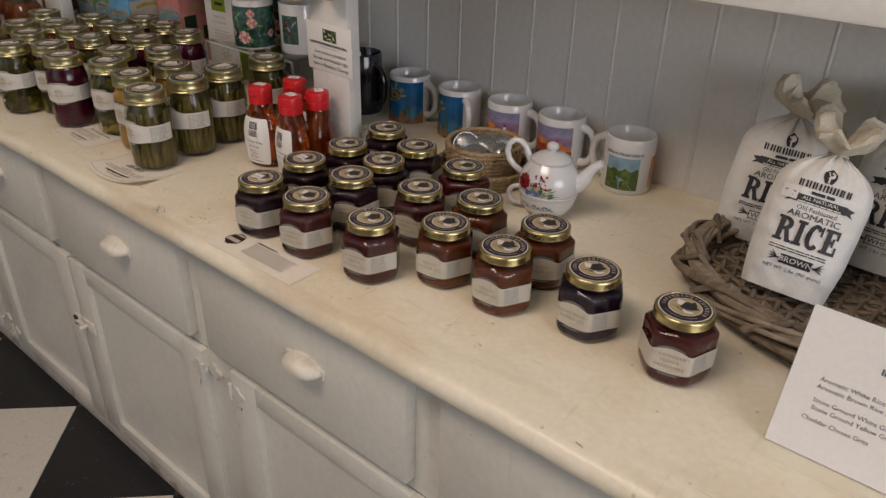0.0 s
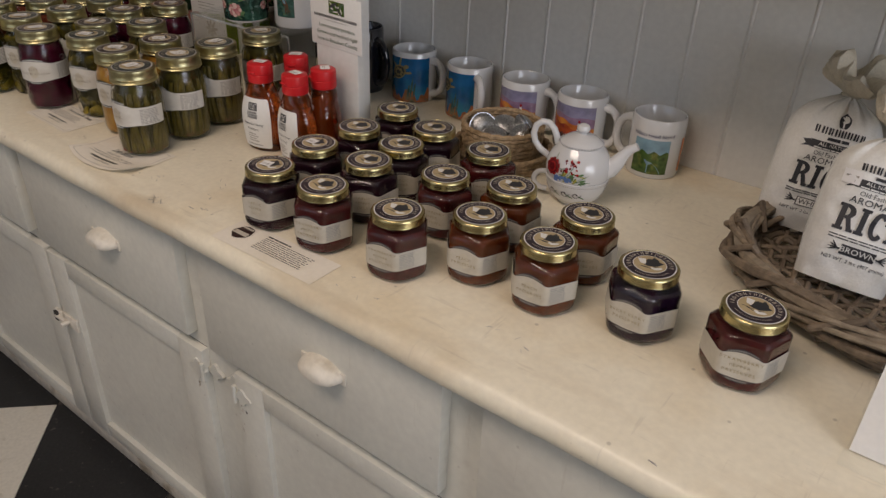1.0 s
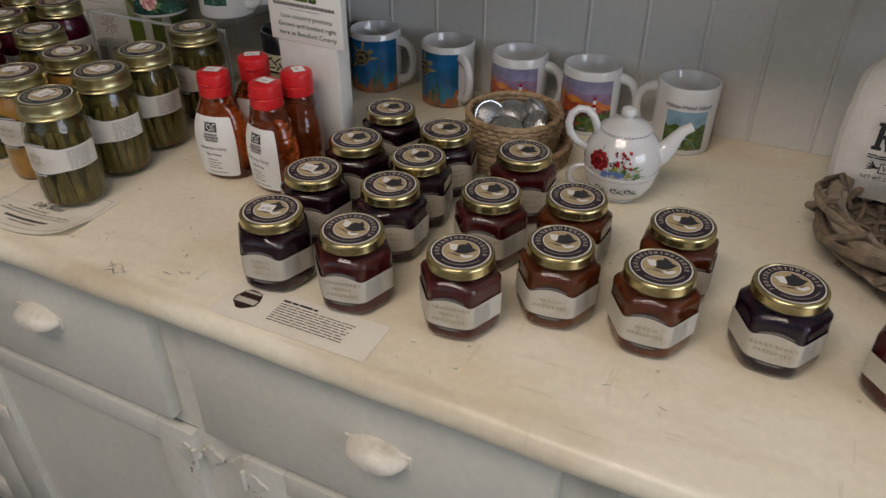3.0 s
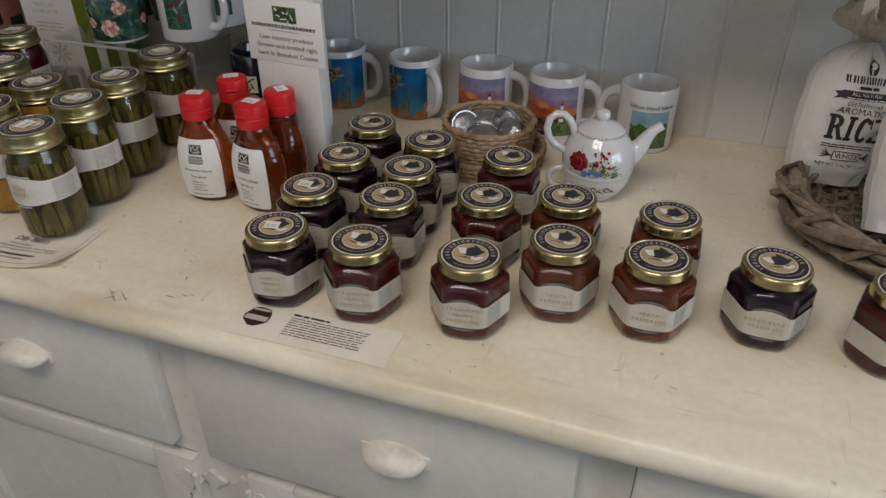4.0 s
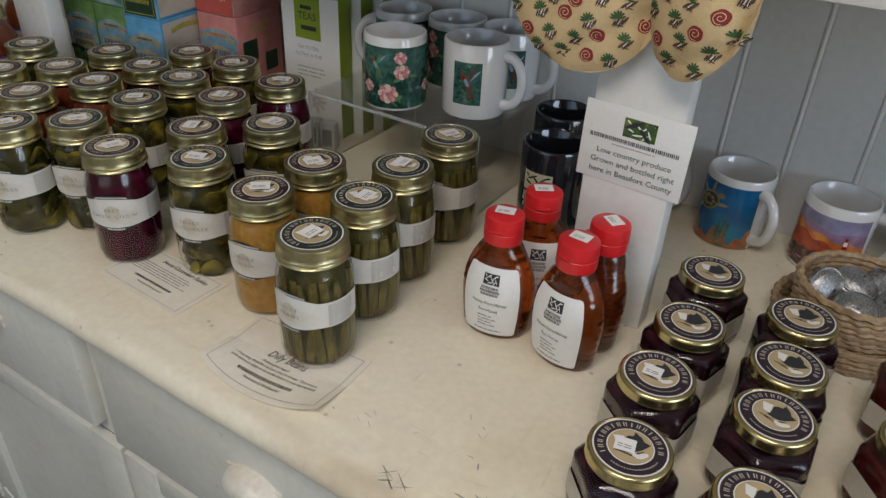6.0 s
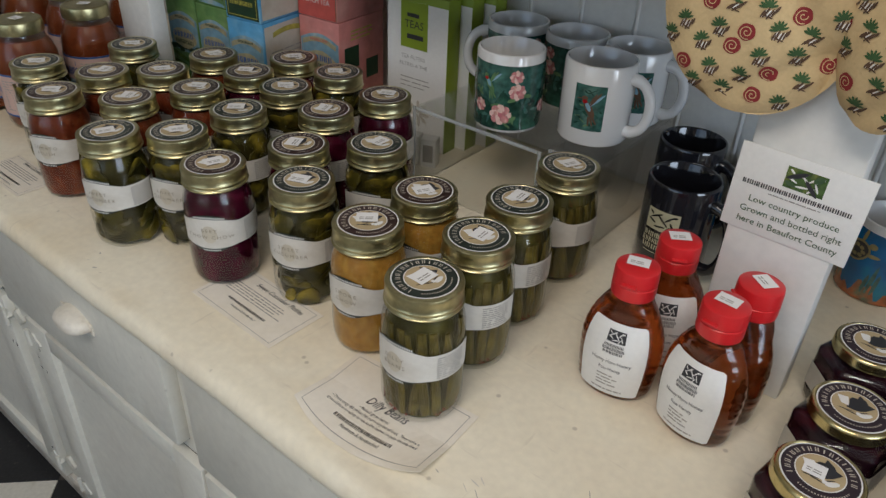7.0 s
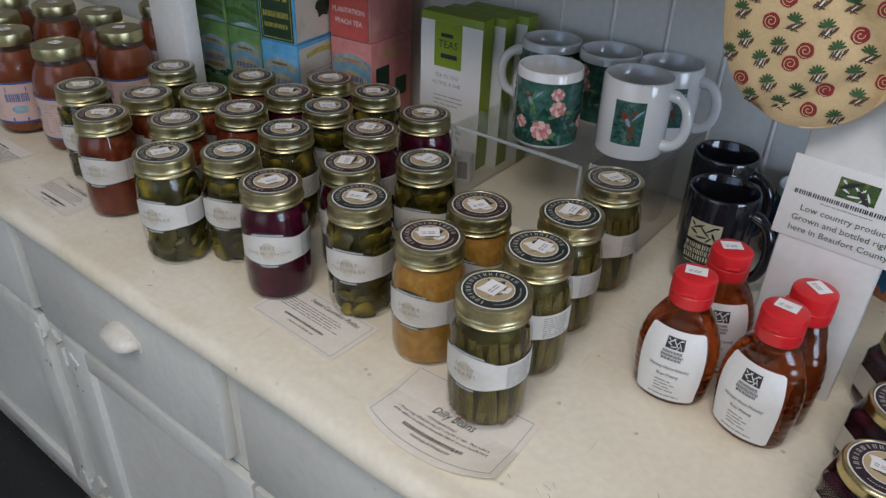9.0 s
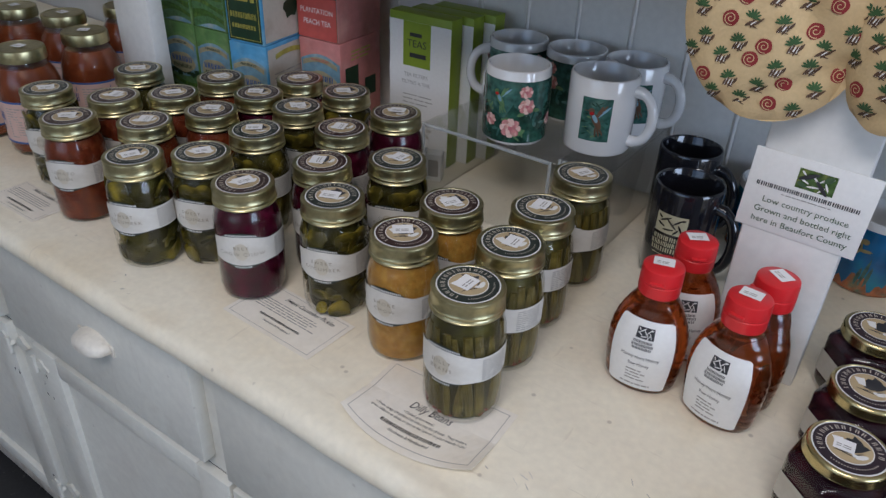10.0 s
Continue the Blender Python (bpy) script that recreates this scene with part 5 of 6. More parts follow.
for i in range(27):
    x = -0.255 + 0.51 * i / 26
    half = 0.168 * math.sqrt(max(0.02, 1 - (x / 0.285) ** 2))
    pts = [(x + 0.004 * math.sin(i + k), -half + 2 * half * k / 16, 0.0085 + 0.0055 * math.sin(math.pi * (k + i))) for k in range(17)]
    pts = [(q[0], q[1], 0.0095 + (0.004 if (k + i) % 2 else -0.003)) for k, q in enumerate(pts)]
    part("base_rod", tube(pts, 0.0040, 6), M_WILLOW, tray)
for k in range(19):
    y = -0.150 + 0.30 * k / 18
    half = 0.258 * math.sqrt(max(0.02, 1 - (y / 0.178) ** 2))
    pts = [(-half + 2 * half * i / 24, y, 0.0095 + (0.0035 if (i + k) % 2 else -0.0035)) for i in range(25)]
    part("base_rod", tube(pts, 0.0036, 6), M_WILLOW, tray)
for i in range(9):
    a = math.pi * (0.75 + 0.9 * i / 8)
    p0, p1, p2 = oval_pt(a, 0.258, 0.165, 0.010), oval_pt(a + 0.10, 0.297, 0.203, 0.036), oval_pt(a + 0.24, 0.274, 0.180, 0.0605)
    part("wrap_rod", tube([p0, p1, p2, oval_pt(a + 0.34, 0.252, 0.155, 0.030)], [0.0052, 0.0048, 0.0044, 0.0036], 7), M_WILLOW, tray)


def slab_word(p, word, cu, cv, w, h, mi, off):
    """A short word in heavy slab-serif capitals, w wide and h high about its middle."""
    def ring(x, cx, cy, rx, ry, ix, iy, a0, a1):
        for k in range(14):
            a, b = radians(a0 + (a1 - a0) * k / 14), radians(a0 + (a1 - a0) * (k + 1) / 14)
            yield [(x + cx + fx * math.cos(t), cy + fy * math.sin(t)) for fx, fy, t in ((rx, ry, a), (rx, ry, b), (ix, iy, b), (ix, iy, a))]

    bars = {"R": ((0.12, 0, 0.42, 1), (0, 0.88, 0.46, 1), (0, 0, 0.54, 0.12), (0.72, 0, 1.08, 0.12)), "I": ((0.12, 0, 0.42, 1), (0, 0.88, 0.54, 1), (0, 0, 0.54, 0.12)),
            "C": ((0.80, 0.60, 0.92, 1.0),), "E": ((0.12, 0, 0.42, 1), (0, 0.88, 0.86, 1), (0.74, 0.64, 0.86, 1), (0.42, 0.44, 0.64, 0.56), (0.54, 0.34, 0.66, 0.68), (0, 0, 0.9, 0.12), (0.78, 0, 0.9, 0.36))}
    step = {"R": 1.14, "I": 0.62, "C": 1.02, "E": 0.92}
    k, x = w / sum(step[c] for c in word), 0.0
    put = lambda pts, o: p.face([(cu - w / 2 + a * k, cv - h / 2 + b * h) for a, b in pts], mi, o)
    for c in word:
        for i, (x0, y0, x1, y1) in enumerate(bars[c]):
            put([(x + x0, y0), (x + x1, y0), (x + x1, y1), (x + x0, y1)], off + 0.00006 * i)
        if c == "R":
            for q in ring(x, 0.42, 0.72, 0.50, 0.28, 0.20, 0.15, -90, 90):
                put(q, off + 0.0003)
            put([(x + 0.50, 0.50), (x + 0.76, 0.50), (x + 1.02, 0.04), (x + 0.74, 0.04)], off + 0.0004)
        elif c == "C":
            for q in ring(x, 0.50, 0.5, 0.47, 0.53, 0.18, 0.37, 42, 318):
                put(q, off + 0.0003)
        x += step[c]


def sack(m, kind, seed):
    """A tied cotton sack: flat-bottomed, bulging, drawn in to a neck with a frill of cloth above."""
    hh = 0.200

    def half(v):
        t = v / hh
        w = 0.062 * (0.90 + 0.13 * math.sin(min(1, t / 0.45) * 1.57)) if t < 0.70 else 0.0638 * (1 - 0.83 * ((t - 0.70) / 0.30) ** 2.6)
        d = 0.041 * (0.62 + 0.38 * math.sin(min(1, t / 0.3) * 1.57)) if t < 0.5 else 0.041 * (1 - 0.70 * ((t - 0.5) / 0.5) ** 2.6)
        return w, d

    def at(u, v, off):
        w, d = half(v)
        k = min(0.985, abs(u / w))
        y = -d * (1 - k ** 2.6) ** (1 / 2.2)
        y += 0.0042 * noise.noise((u * 34 + seed, v * 26, seed)) + 0.0008 * noise.noise((u * 110, v * 90, seed))
        y += 0.0030 * noise.noise((u * 9 + v * 60, u * 40 - v * 12, seed + 5))
        pull = max(0.0, (v / hh - 0.70) / 0.30) ** 1.4
        y += pull * (0.0050 * math.sin(u / w * 11 + seed) + 0.0025 * math.sin(u / w * 23 + 2 * seed))
        return Vector((u, y - off, v))

    ob = thing("rice_sack", m @ Matrix.Scale(0.92, 4), "white cotton sack of %s rice with black print, tied top" % kind.lower(), "sack", "rice sacks in the willow tray")
    bm = bmesh.new()
    n, k = 44, 44
    rings = []
    for j in range(k + 1):
        v = hh * j / k
        w, d = half(v)
        row = []
        for i in range(2 * n):
            f = i % n
            u = w * math.sin(math.pi * (f / n - 0.5)) * 0.999
            q = at(u, v, 0)
            row.append(bm.verts.new(q if i < n else (-u, -q.y * 0.9, v)))
        rings.append(row)
    for a, b in zip(rings, rings[1:]):
        for i in range(2 * n):
            bm.faces.new((a[i], a[(i + 1) % (2 * n)], b[(i + 1) % (2 * n)], b[i]))
    bm.faces.new(rings[0][::-1])
    bm.faces.new(rings[-1])
    bmesh.ops.recalc_face_normals(bm, faces=bm.faces[:])
    body = part("sack_body", bm, M_CLOTH, ob)
    fr = lathe([(0.011, hh - 0.004), (0.0105, hh + 0.003), (0.021, hh + 0.010), (0.037, hh + 0.018), (0.047, hh + 0.029), (0.050, hh + 0.041), (0.045, hh + 0.049), (0.034, hh + 0.050), (0.022, hh + 0.043), (0.011, hh + 0.030), (0.006, hh + 0.016)], 72,
               lambda a, z: 1 + (0.20 * math.sin(2 * a + seed) + 0.13 * math.sin(5 * a + seed * 2) + 0.07 * math.sin(11 * a + seed) + 0.03 * math.sin(23 * a)) * max(0, min(1, (z - hh) / 0.02)), caps=False)
    for q in fr.verts:
        k = max(0, (q.co.z - hh) / 0.04)
        a = math.atan2(q.co.y, q.co.x)
        q.co.z += k * (0.012 * math.sin(2 * a + seed) + 0.006 * math.sin(7 * a + seed)) - 0.006 * k * (1 - math.sin(a))
        q.co += Vector((noise.noise(q.co * 55), noise.noise(q.co * 55 + Vector((7, 0, 0))), noise.noise(q.co * 55 + Vector((0, 9, 0))))) * 0.006 * min(1, k)
    part("tied_top", fr, M_CALICO, ob, "gathered cream cloth above the tie")
    part("tie", tube([(0.0125 * math.cos(a), 0.0105 * math.sin(a), hh + 0.001) for a in [2 * math.pi * i / 20 for i in range(20)]], 0.0018, 6, closed=True), M_CALICO, ob)
    p = Print(at)
    o = 0.0016
    p.disc(0, 0.1685, 0.0085, 0.0100, 0, o, 12, 0.1)
    p.disc(0, 0.171, 0.0060, 0.0050, 1, o + 0.0004, 10, 0.2)
    p.rect(-0.0012, 0.160, 0.0012, 0.170, 1, o + 0.0004)
    letters(p, -0.034, 0.035, 0.1475, 0.0095, 8, 0, o, 4)
    p.lines(-0.015, 0.140, 0.015, 0.1445, 1, 0, o, 0.9, 0)
    p.face([(-0.044, 0.124), (-0.034, 0.127), (-0.034, 0.136), (-0.044, 0.134), (-0.039, 0.129)], 0, o)
    p.face([(0.044, 0.124), (0.039, 0.129), (0.044, 0.134), (0.034, 0.136), (0.034, 0.127)], 0, o)
    p.rect(-0.034, 0.126, 0.034, 0.137, 0, o, 8, 1)
    p.type("ALL NATURAL", 0.0066, 0, 0.1330, 1, o + 0.0006, stretch=1.1)
    p.lines(-0.028, 0.1268, 0.028, 0.1295, 1, 1, o + 0.0006, 0.6, 0)
    p.type("Old Fashioned", 0.0088, 0, 0.1195, 0, o)
    p.type("AROMATIC", 0.0120, 0, 0.1100, 0, o, stretch=1.1)
    slab_word(p, "RICE", 0, 0.0865, 0.080, 0.034, 0, o)
    p.lines(-0.040, 0.0585, 0.040, 0.0655, 2, 0, o, 0.4, 0.25, 3)
    w = 0.021 if len(kind) < 6 else 0.024
    p.rect(-w, 0.0405, w, 0.0535, 0, o, 6, 1)
    if kind == "WHITE":
        p.rect(-w + 0.0012, 0.0417, w - 0.0012, 0.0523, 1, o + 0.0003, 6, 1)
    p.type(kind, 0.0105, 0, 0.047, 0 if kind == "WHITE" else 1, o + 0.0008, stretch=1.1)
    for s in (-1, 1):
        for t in (0.2, 0.6, 1.0, -0.2):
            p.disc(s * (w + 0.007), 0.046 + 0.004 * t, 0.008, 0.0009, 0, o, 6, 0, s * (t - 0.2))
    p.type("NET WT. 2 lbs. (907 grams)", 0.0066, 0, 0.0330, 0, o)
    part("printed_front", p.bm, [M_INK, M_CLOTH], ob, "bold black lettering")
    if seed == 2:
        q = Print(at)
        q.rect(-0.050, 0.128, -0.030, 0.146, 0, 0.0020, 4, 2)
        q.lines(-0.047, 0.131, -0.033, 0.142, 2, 1, 0.0024)
        part("price_sticker", q.bm, [M_STICK, M_GREYINK], ob, "white price sticker")
    return ob


Z = C + 0.022
sack(pose(-0.262, 1.036, Z - 0.003, -9, 8, 20), "WHITE", 1)
sack(pose(-0.176, 0.912, Z - 0.003, -23, 7, 12), "BROWN", 2)
sack(pose(-0.108, 1.055, Z, -12, 6, 10), "WHITE", 3)
sack(pose(0.006, 0.905, Z + 0.004, -32, 6, 8), "BROWN", 4)
sack(pose(0.070, 1.040, Z, -16, 4, 0), "BROWN", 5)

# ---- price card ----
card = thing("price_card", pose(0.012, 0.645, C), "white printed price card in a clear bent acrylic holder", "sign")
tilt = pose(0, 0, 0, -18, 0, 0)
bm = block(-0.114, 0.0, 0.001, 0.114, 0.002, 0.150, 0.0005)
bmesh.ops.transform(bm, matrix=tilt, verts=bm.verts[:])
part("holder_back", bm, M_ACRYL, card)
part("holder_foot", block(-0.117, -0.026, 0.0008, 0.114, -0.001, 0.0026, 0.0005), M_ACRYL, card, "clear acrylic foot").visible_shadow = False
bm = block(-0.112, -0.0012, 0.002, 0.112, -0.0002, 0.149)
bmesh.ops.transform(bm, matrix=tilt, verts=bm.verts[:])
part("card_sheet", bm, M_PAPER, card)
p = Print(lambda u, v, off: tilt @ Vector((u, -0.0013 - off, v)))
letters(p, -0.040, 0.040, 0.1065, 0.0062, 14, 0, 0.0003, 2)
p.type("All Natural", 0.0095, 0, 0.096, 0, 0.0003)
for s, v in (("Aromatic White Rice in 2lb bag", 0.082), ("Aromatic Brown Rice in 2lb bag", 0.074), ("Stone Ground White Grits in 2lb bag", 0.060), ("Stone Ground Yellow Grits in 2lb bag", 0.052), ("Cheddar Cheese Grits", 0.040)):
    p.type(s, 0.0066, -0.090 + 0.00158 * len(s), v, 0, 0.0003)
part("lettering", p.bm, [mat("grey_type_ink", (0.11, 0.11, 0.12), 0.6)], card, "small dark lettering")


# ---- paper notes on the worktop ----
def note(m, w, h, draw, label, curl=0.0):
    ob = thing("paper_note", m, label, "paper note", "notes lying on the worktop")
    def at(u, v, off):
        low = max(0.0, -2 * v / h)
        ends = max(0.0, abs(2 * u / w) - 0.3) / 0.7
        return Vector((u, v - curl * 0.016 * low * (1 - (2 * u / w) ** 2), 0.0012 + off + curl * (0.003 * low + 0.007 * ends ** 2 * low)))

    p = Print(at)
    p.rect(-w / 2, -h / 2, w / 2, h / 2, 0, 0.0, 18, 8)
    sheet = part("sheet", p.bm, [M_NOTE], ob, smooth=False)
    md = sheet.modifiers.new("thickness", "SOLIDIFY")
    md.thickness = 0.0004
    p = Print(at)
    draw(p, w, h)
    part("lettering", p.bm, [M_INK, M_PAPER, M_MAROON, M_GREYINK], ob, "small dark lettering")
    if draw == garlic:
        p = Print(at)
        p.disc(-0.066, 0.004, 0.015, 0.016, 2, 0.0005, 14, 0.06)
        p.rect(-0.079, -0.003, -0.053, 0.005, 1, 0.0008)
        p.rect(-0.076, 0.013, -0.056, 0.0165, 1, 0.0008)
        part("jar_picture", p.bm, [M_INK, M_CREAM, M_MAROON, M_GREYINK], ob, "small printed picture of a jam jar")
    return ob


def frame_lines(p, w, h):
    for u0, v0, u1, v1 in ((-1, -1, 1, -0.984), (-1, 0.984, 1, 1), (-1, -1, -0.992, 1), (0.992, -1, 1, 1)):
        p.rect(u0 * w * 0.46, v0 * h * 0.44, u1 * w * 0.46, v1 * h * 0.44, 3, 0.0004, 14 if u1 - u0 > 1 else 1, 8 if v1 - v0 > 1 else 1)


def dilly(p, w, h):
    frame_lines(p, w, h)
    p.type("Dilly Beans", 0.0125, 0.002, -0.0005, 0, 0.0005, stretch=0.85, slant=0.3)
    p.type("\u2022 Pickled green beans!", 0.0040, -0.004, -0.0100, 0, 0.0005)
    p.type("\u2022 These tangy dill pickles has just a tiny bit of heat.  They make a", 0.0040, 0, -0.0145, 0, 0.0005)
    p.type("great addition to salads or use as the 'stirrer' in your bloody mary", 0.0040, 0, -0.0190, 0, 0.0005)
    letters(p, -0.034, 0.034, -0.0285, 0.0035, 18, 0, 0.0005, 3)
    p.type("Handmade & Handpacked", 0.0042, 0.002, -0.0320, 0, 0.0005, slant=0.25)


def cucumber(p, w, h):
    frame_lines(p, w, h)
    p.type("Sweet Cucumber Pickles", 0.0092, 0.012, 0.0225, 0, 0.0005, stretch=0.85, slant=0.3)
    p.lines(-0.052, -0.004, 0.052, 0.015, 5, 3, 0.0005, 0.35, 0.3, 5)
    letters(p, -0.032, 0.032, -0.0150, 0.0033, 18, 0, 0.0005, 6)
    p.type("Handmade & Handpacked", 0.0040, 0.002, -0.0205, 0, 0.0005, slant=0.25)


def garlic(p, w, h):
    p.lines(-0.030, -0.014, 0.062, 0.016, 8, 0, 0.0005, 0.30, 0.1, 8)
    p.lines(-0.030, 0.0165, 0.012, 0.0205, 1, 0, 0.0007, 0.7, 0, 9)


note(pose(-1.184, 0.581, C, 0, 0, 3.5), 0.148, 0.092, dilly, "cream paper note reading dilly beans, curled at the edge", 1.0)
note(pose(-1.402, 0.603, C, 0, 0, -2), 0.140, 0.074, cucumber, "cream paper note about sweet cucumber pickles")
note(pose(-0.772, 0.538, C, 0, 0, 1), 0.184, 0.056, garlic, "white paper note with small jam picture and text")
note(pose(-1.885, 0.568, C, 0, 0, 0), 0.120, 0.060, cucumber, "cream paper note with small print")
note(pose(-2.11, 0.575, C, 0, 0, 0), 0.120, 0.070, garlic, "white paper note with small print")

# ---- sign on the upright ----
sg = thing("sign_card", pose(-0.950, 0.8405, 0.984, 2, 1.5, 0), "white museum card on the upright about low country produce", "sign")
part("card_sheet", block(-0.055, 0.0, -0.0415, 0.055, 0.0012, 0.0415, 0.0004), M_PAPER, sg)
p = Print(lambda u, v, off: Vector((u, -off, v)))
branch_logo(p, 0.003, 0.0225, 0.033, 0.020, 1, 0)
for u, v, a, b, t, mi in ((-0.004, 0.026, 0.010, 0.0022, 0.5, 2), (0.009, 0.018, 0.009, 0.0020, -0.8, 2), (0.013, 0.028, 0.005, 0.0030, 0.7, 3), (-0.008, 0.017, 0.005, 0.0022, -0.3, 3)):
    p.disc(u, v, a, b, mi, 0.0010, 8, 0, t)
letters(p, -0.046, 0.046, 0.0045, 0.0044, 23, 2, 0.0005, 3)
p.lines(-0.022, 0.0005, 0.022, 0.0025, 1, 4, 0.0005, 0.5, 0, 4)
for s, v in (("Low country produce", -0.0085), ("Grown and bottled right", -0.0195), ("here in Beaufort County", -0.0305)):
    p.type(s, 0.0088, 0.002, v, 3, 0.0005)
part("lettering", p.bm, [M_PAPER, M_LAWN, M_INK, mat("green_type", (0.05, 0.10, 0.04), 0.6), M_GREYINK], sg, "small green and black lettering")


# ---- oven mitts ----
def mitt(m, rx, rz, seed, label):
    ob = thing("oven_mitt", m, label, "oven mitt", "quilted mitts hanging from the shelf")

    def at(u, v, off):
        k = min(0.999, math.hypot(u / rx, v / rz))
        y = -0.017 * (1 - k ** 3) ** 0.6 + 0.004 * noise.noise((u * 22 + seed, v * 22, seed))
        y += 0.008 * math.exp(-((u * 0.7 + v * 0.5 - 0.02) / 0.010) ** 2) + 0.005 * math.exp(-((u * 0.5 - v * 0.8 - 0.055) / 0.007) ** 2)
        y += 0.0028 * noise.noise((u * 45, v * 18 + seed, 4))
        return Vector((u, y - off, v))

    bm = bmesh.new()
    n, k = 48, 14
    for side in (1, -1):
        rows = []
        for j in range(1, k + 1):
            row = []
            for i in range(n):
                a = 2 * math.pi * i / n
                w = 1 + 0.03 * math.sin(2 * a + seed)
                q = at(rx * w * j / k * math.cos(a), rz * w * j / k * math.sin(a), 0)
                row.append(bm.verts.new((q.x, q.y if side > 0 else -q.y * 0.5 + (0.002 if j < k else 0), q.z)))
            rows.append(row)
        for a, b in zip(rows, rows[1:]):
            for i in range(n):
                bm.faces.new((a[i], a[(i + 1) % n], b[(i + 1) % n], b[i]))
        bm.faces.new(rows[0])
    bmesh.ops.remove_doubles(bm, verts=bm.verts[:], dist=0.0002)
    bmesh.ops.recalc_face_normals(bm, faces=bm.faces[:])
    part("mitt_body", bm, M_MITT, ob)
    part("hanging_loop", tube([(0, 0.002, rz * 0.97), (-0.006, 0.002, rz + 0.015), (0, 0.002, rz + 0.026), (0.006, 0.002, rz + 0.015), (0.001, 0.002, rz * 0.97)], 0.0018, 6), M_CALICO, ob)
    p = Print(at)
    rnd = random.Random(seed)
    row, v = 0, -rz * 0.98
    while v < rz:
        u, i = -rx + (0.0145 if row % 2 else 0.002), 0
        while u < rx:
            uu, vv = u + rnd.uniform(-0.003, 0.003), v + rnd.uniform(-0.003, 0.003)
            if math.hypot(uu / rx, vv / rz) < 0.95:
                if (i + row * 2) % 3 == 2:
                    p.disc(uu, vv, 0.0066, None, 0, 0.0007, 24, 0.03)
                    spiral = [(0.0004 + 0.0048 * q / 24, 0.9 + 10.5 * q / 24) for q in range(25)]
                    for (r0, a0), (r1, a1) in zip(spiral, spiral[1:]):
                        p.face([(uu + r0 * math.cos(a0), vv + r0 * math.sin(a0)), (uu + (r0 + 0.0007) * math.cos(a0), vv + (r0 + 0.0007) * math.sin(a0)),
                                (uu + (r1 + 0.0007) * math.cos(a1), vv + (r1 + 0.0007) * math.sin(a1)), (uu + r1 * math.cos(a1), vv + r1 * math.sin(a1))], 3, 0.0011)
                else:
                    lean = rnd.uniform(-0.3, 0.3)
                    for t in (0.2, 0.7, 1.15, 1.6, 2.1, 2.6, 3.0):
                        p.disc(uu - 0.0010 + 0.0034 * math.cos(t + lean), vv + 0.0012 + 0.0040 * math.sin(t + lean), 0.0036, 0.0010, 1, 0.0008, 7, 0, t + lean)
                    for d, e, l in ((-0.0034, -0.0030, 0.0030), (-0.0012, -0.0020, 0.0040), (0.0016, -0.0030, 0.0042), (0.0042, -0.0014, 0.0034), (0.0060, 0.0006, 0.0026)):
                        p.disc(uu + d, vv + e - 0.0004, l * 1.15, 0.0009, 2, 0.0010, 7, 0, 1.05 + lean)
                    for d, e in ((-0.0022, -0.0034), (0.0004, -0.0036), (0.0032, -0.0030)):
                        p.disc(uu + d, vv + e + 0.0006, 0.0034, 0.0007, 4, 0.0009, 6, 0, 1.05 + lean)
                    p.disc(uu + 0.0005, vv - 0.0052, 0.0045, 0.0006, 2, 0.0010, 7, 0, -0.3)
            u += 0.0235
            i += 1
        v += 0.0172
        row += 1
    part("printed_pattern", p.bm, [M_MRED, M_MGREEN, M_MBROWN, M_MITT, M_PAPER], ob, "red spirals and green sprigs")
    return ob


mitt(pose(-1.012, 0.815, 1.150, 0, 0, 6), 0.075, 0.092, 3, "yellow cotton oven mitt printed with red spirals and sprigs")
mitt(pose(-0.908, 0.812, 1.155, 0, 6, -14), 0.047, 0.086, 8, "narrow yellow oven mitt printed with red spirals and sprigs")


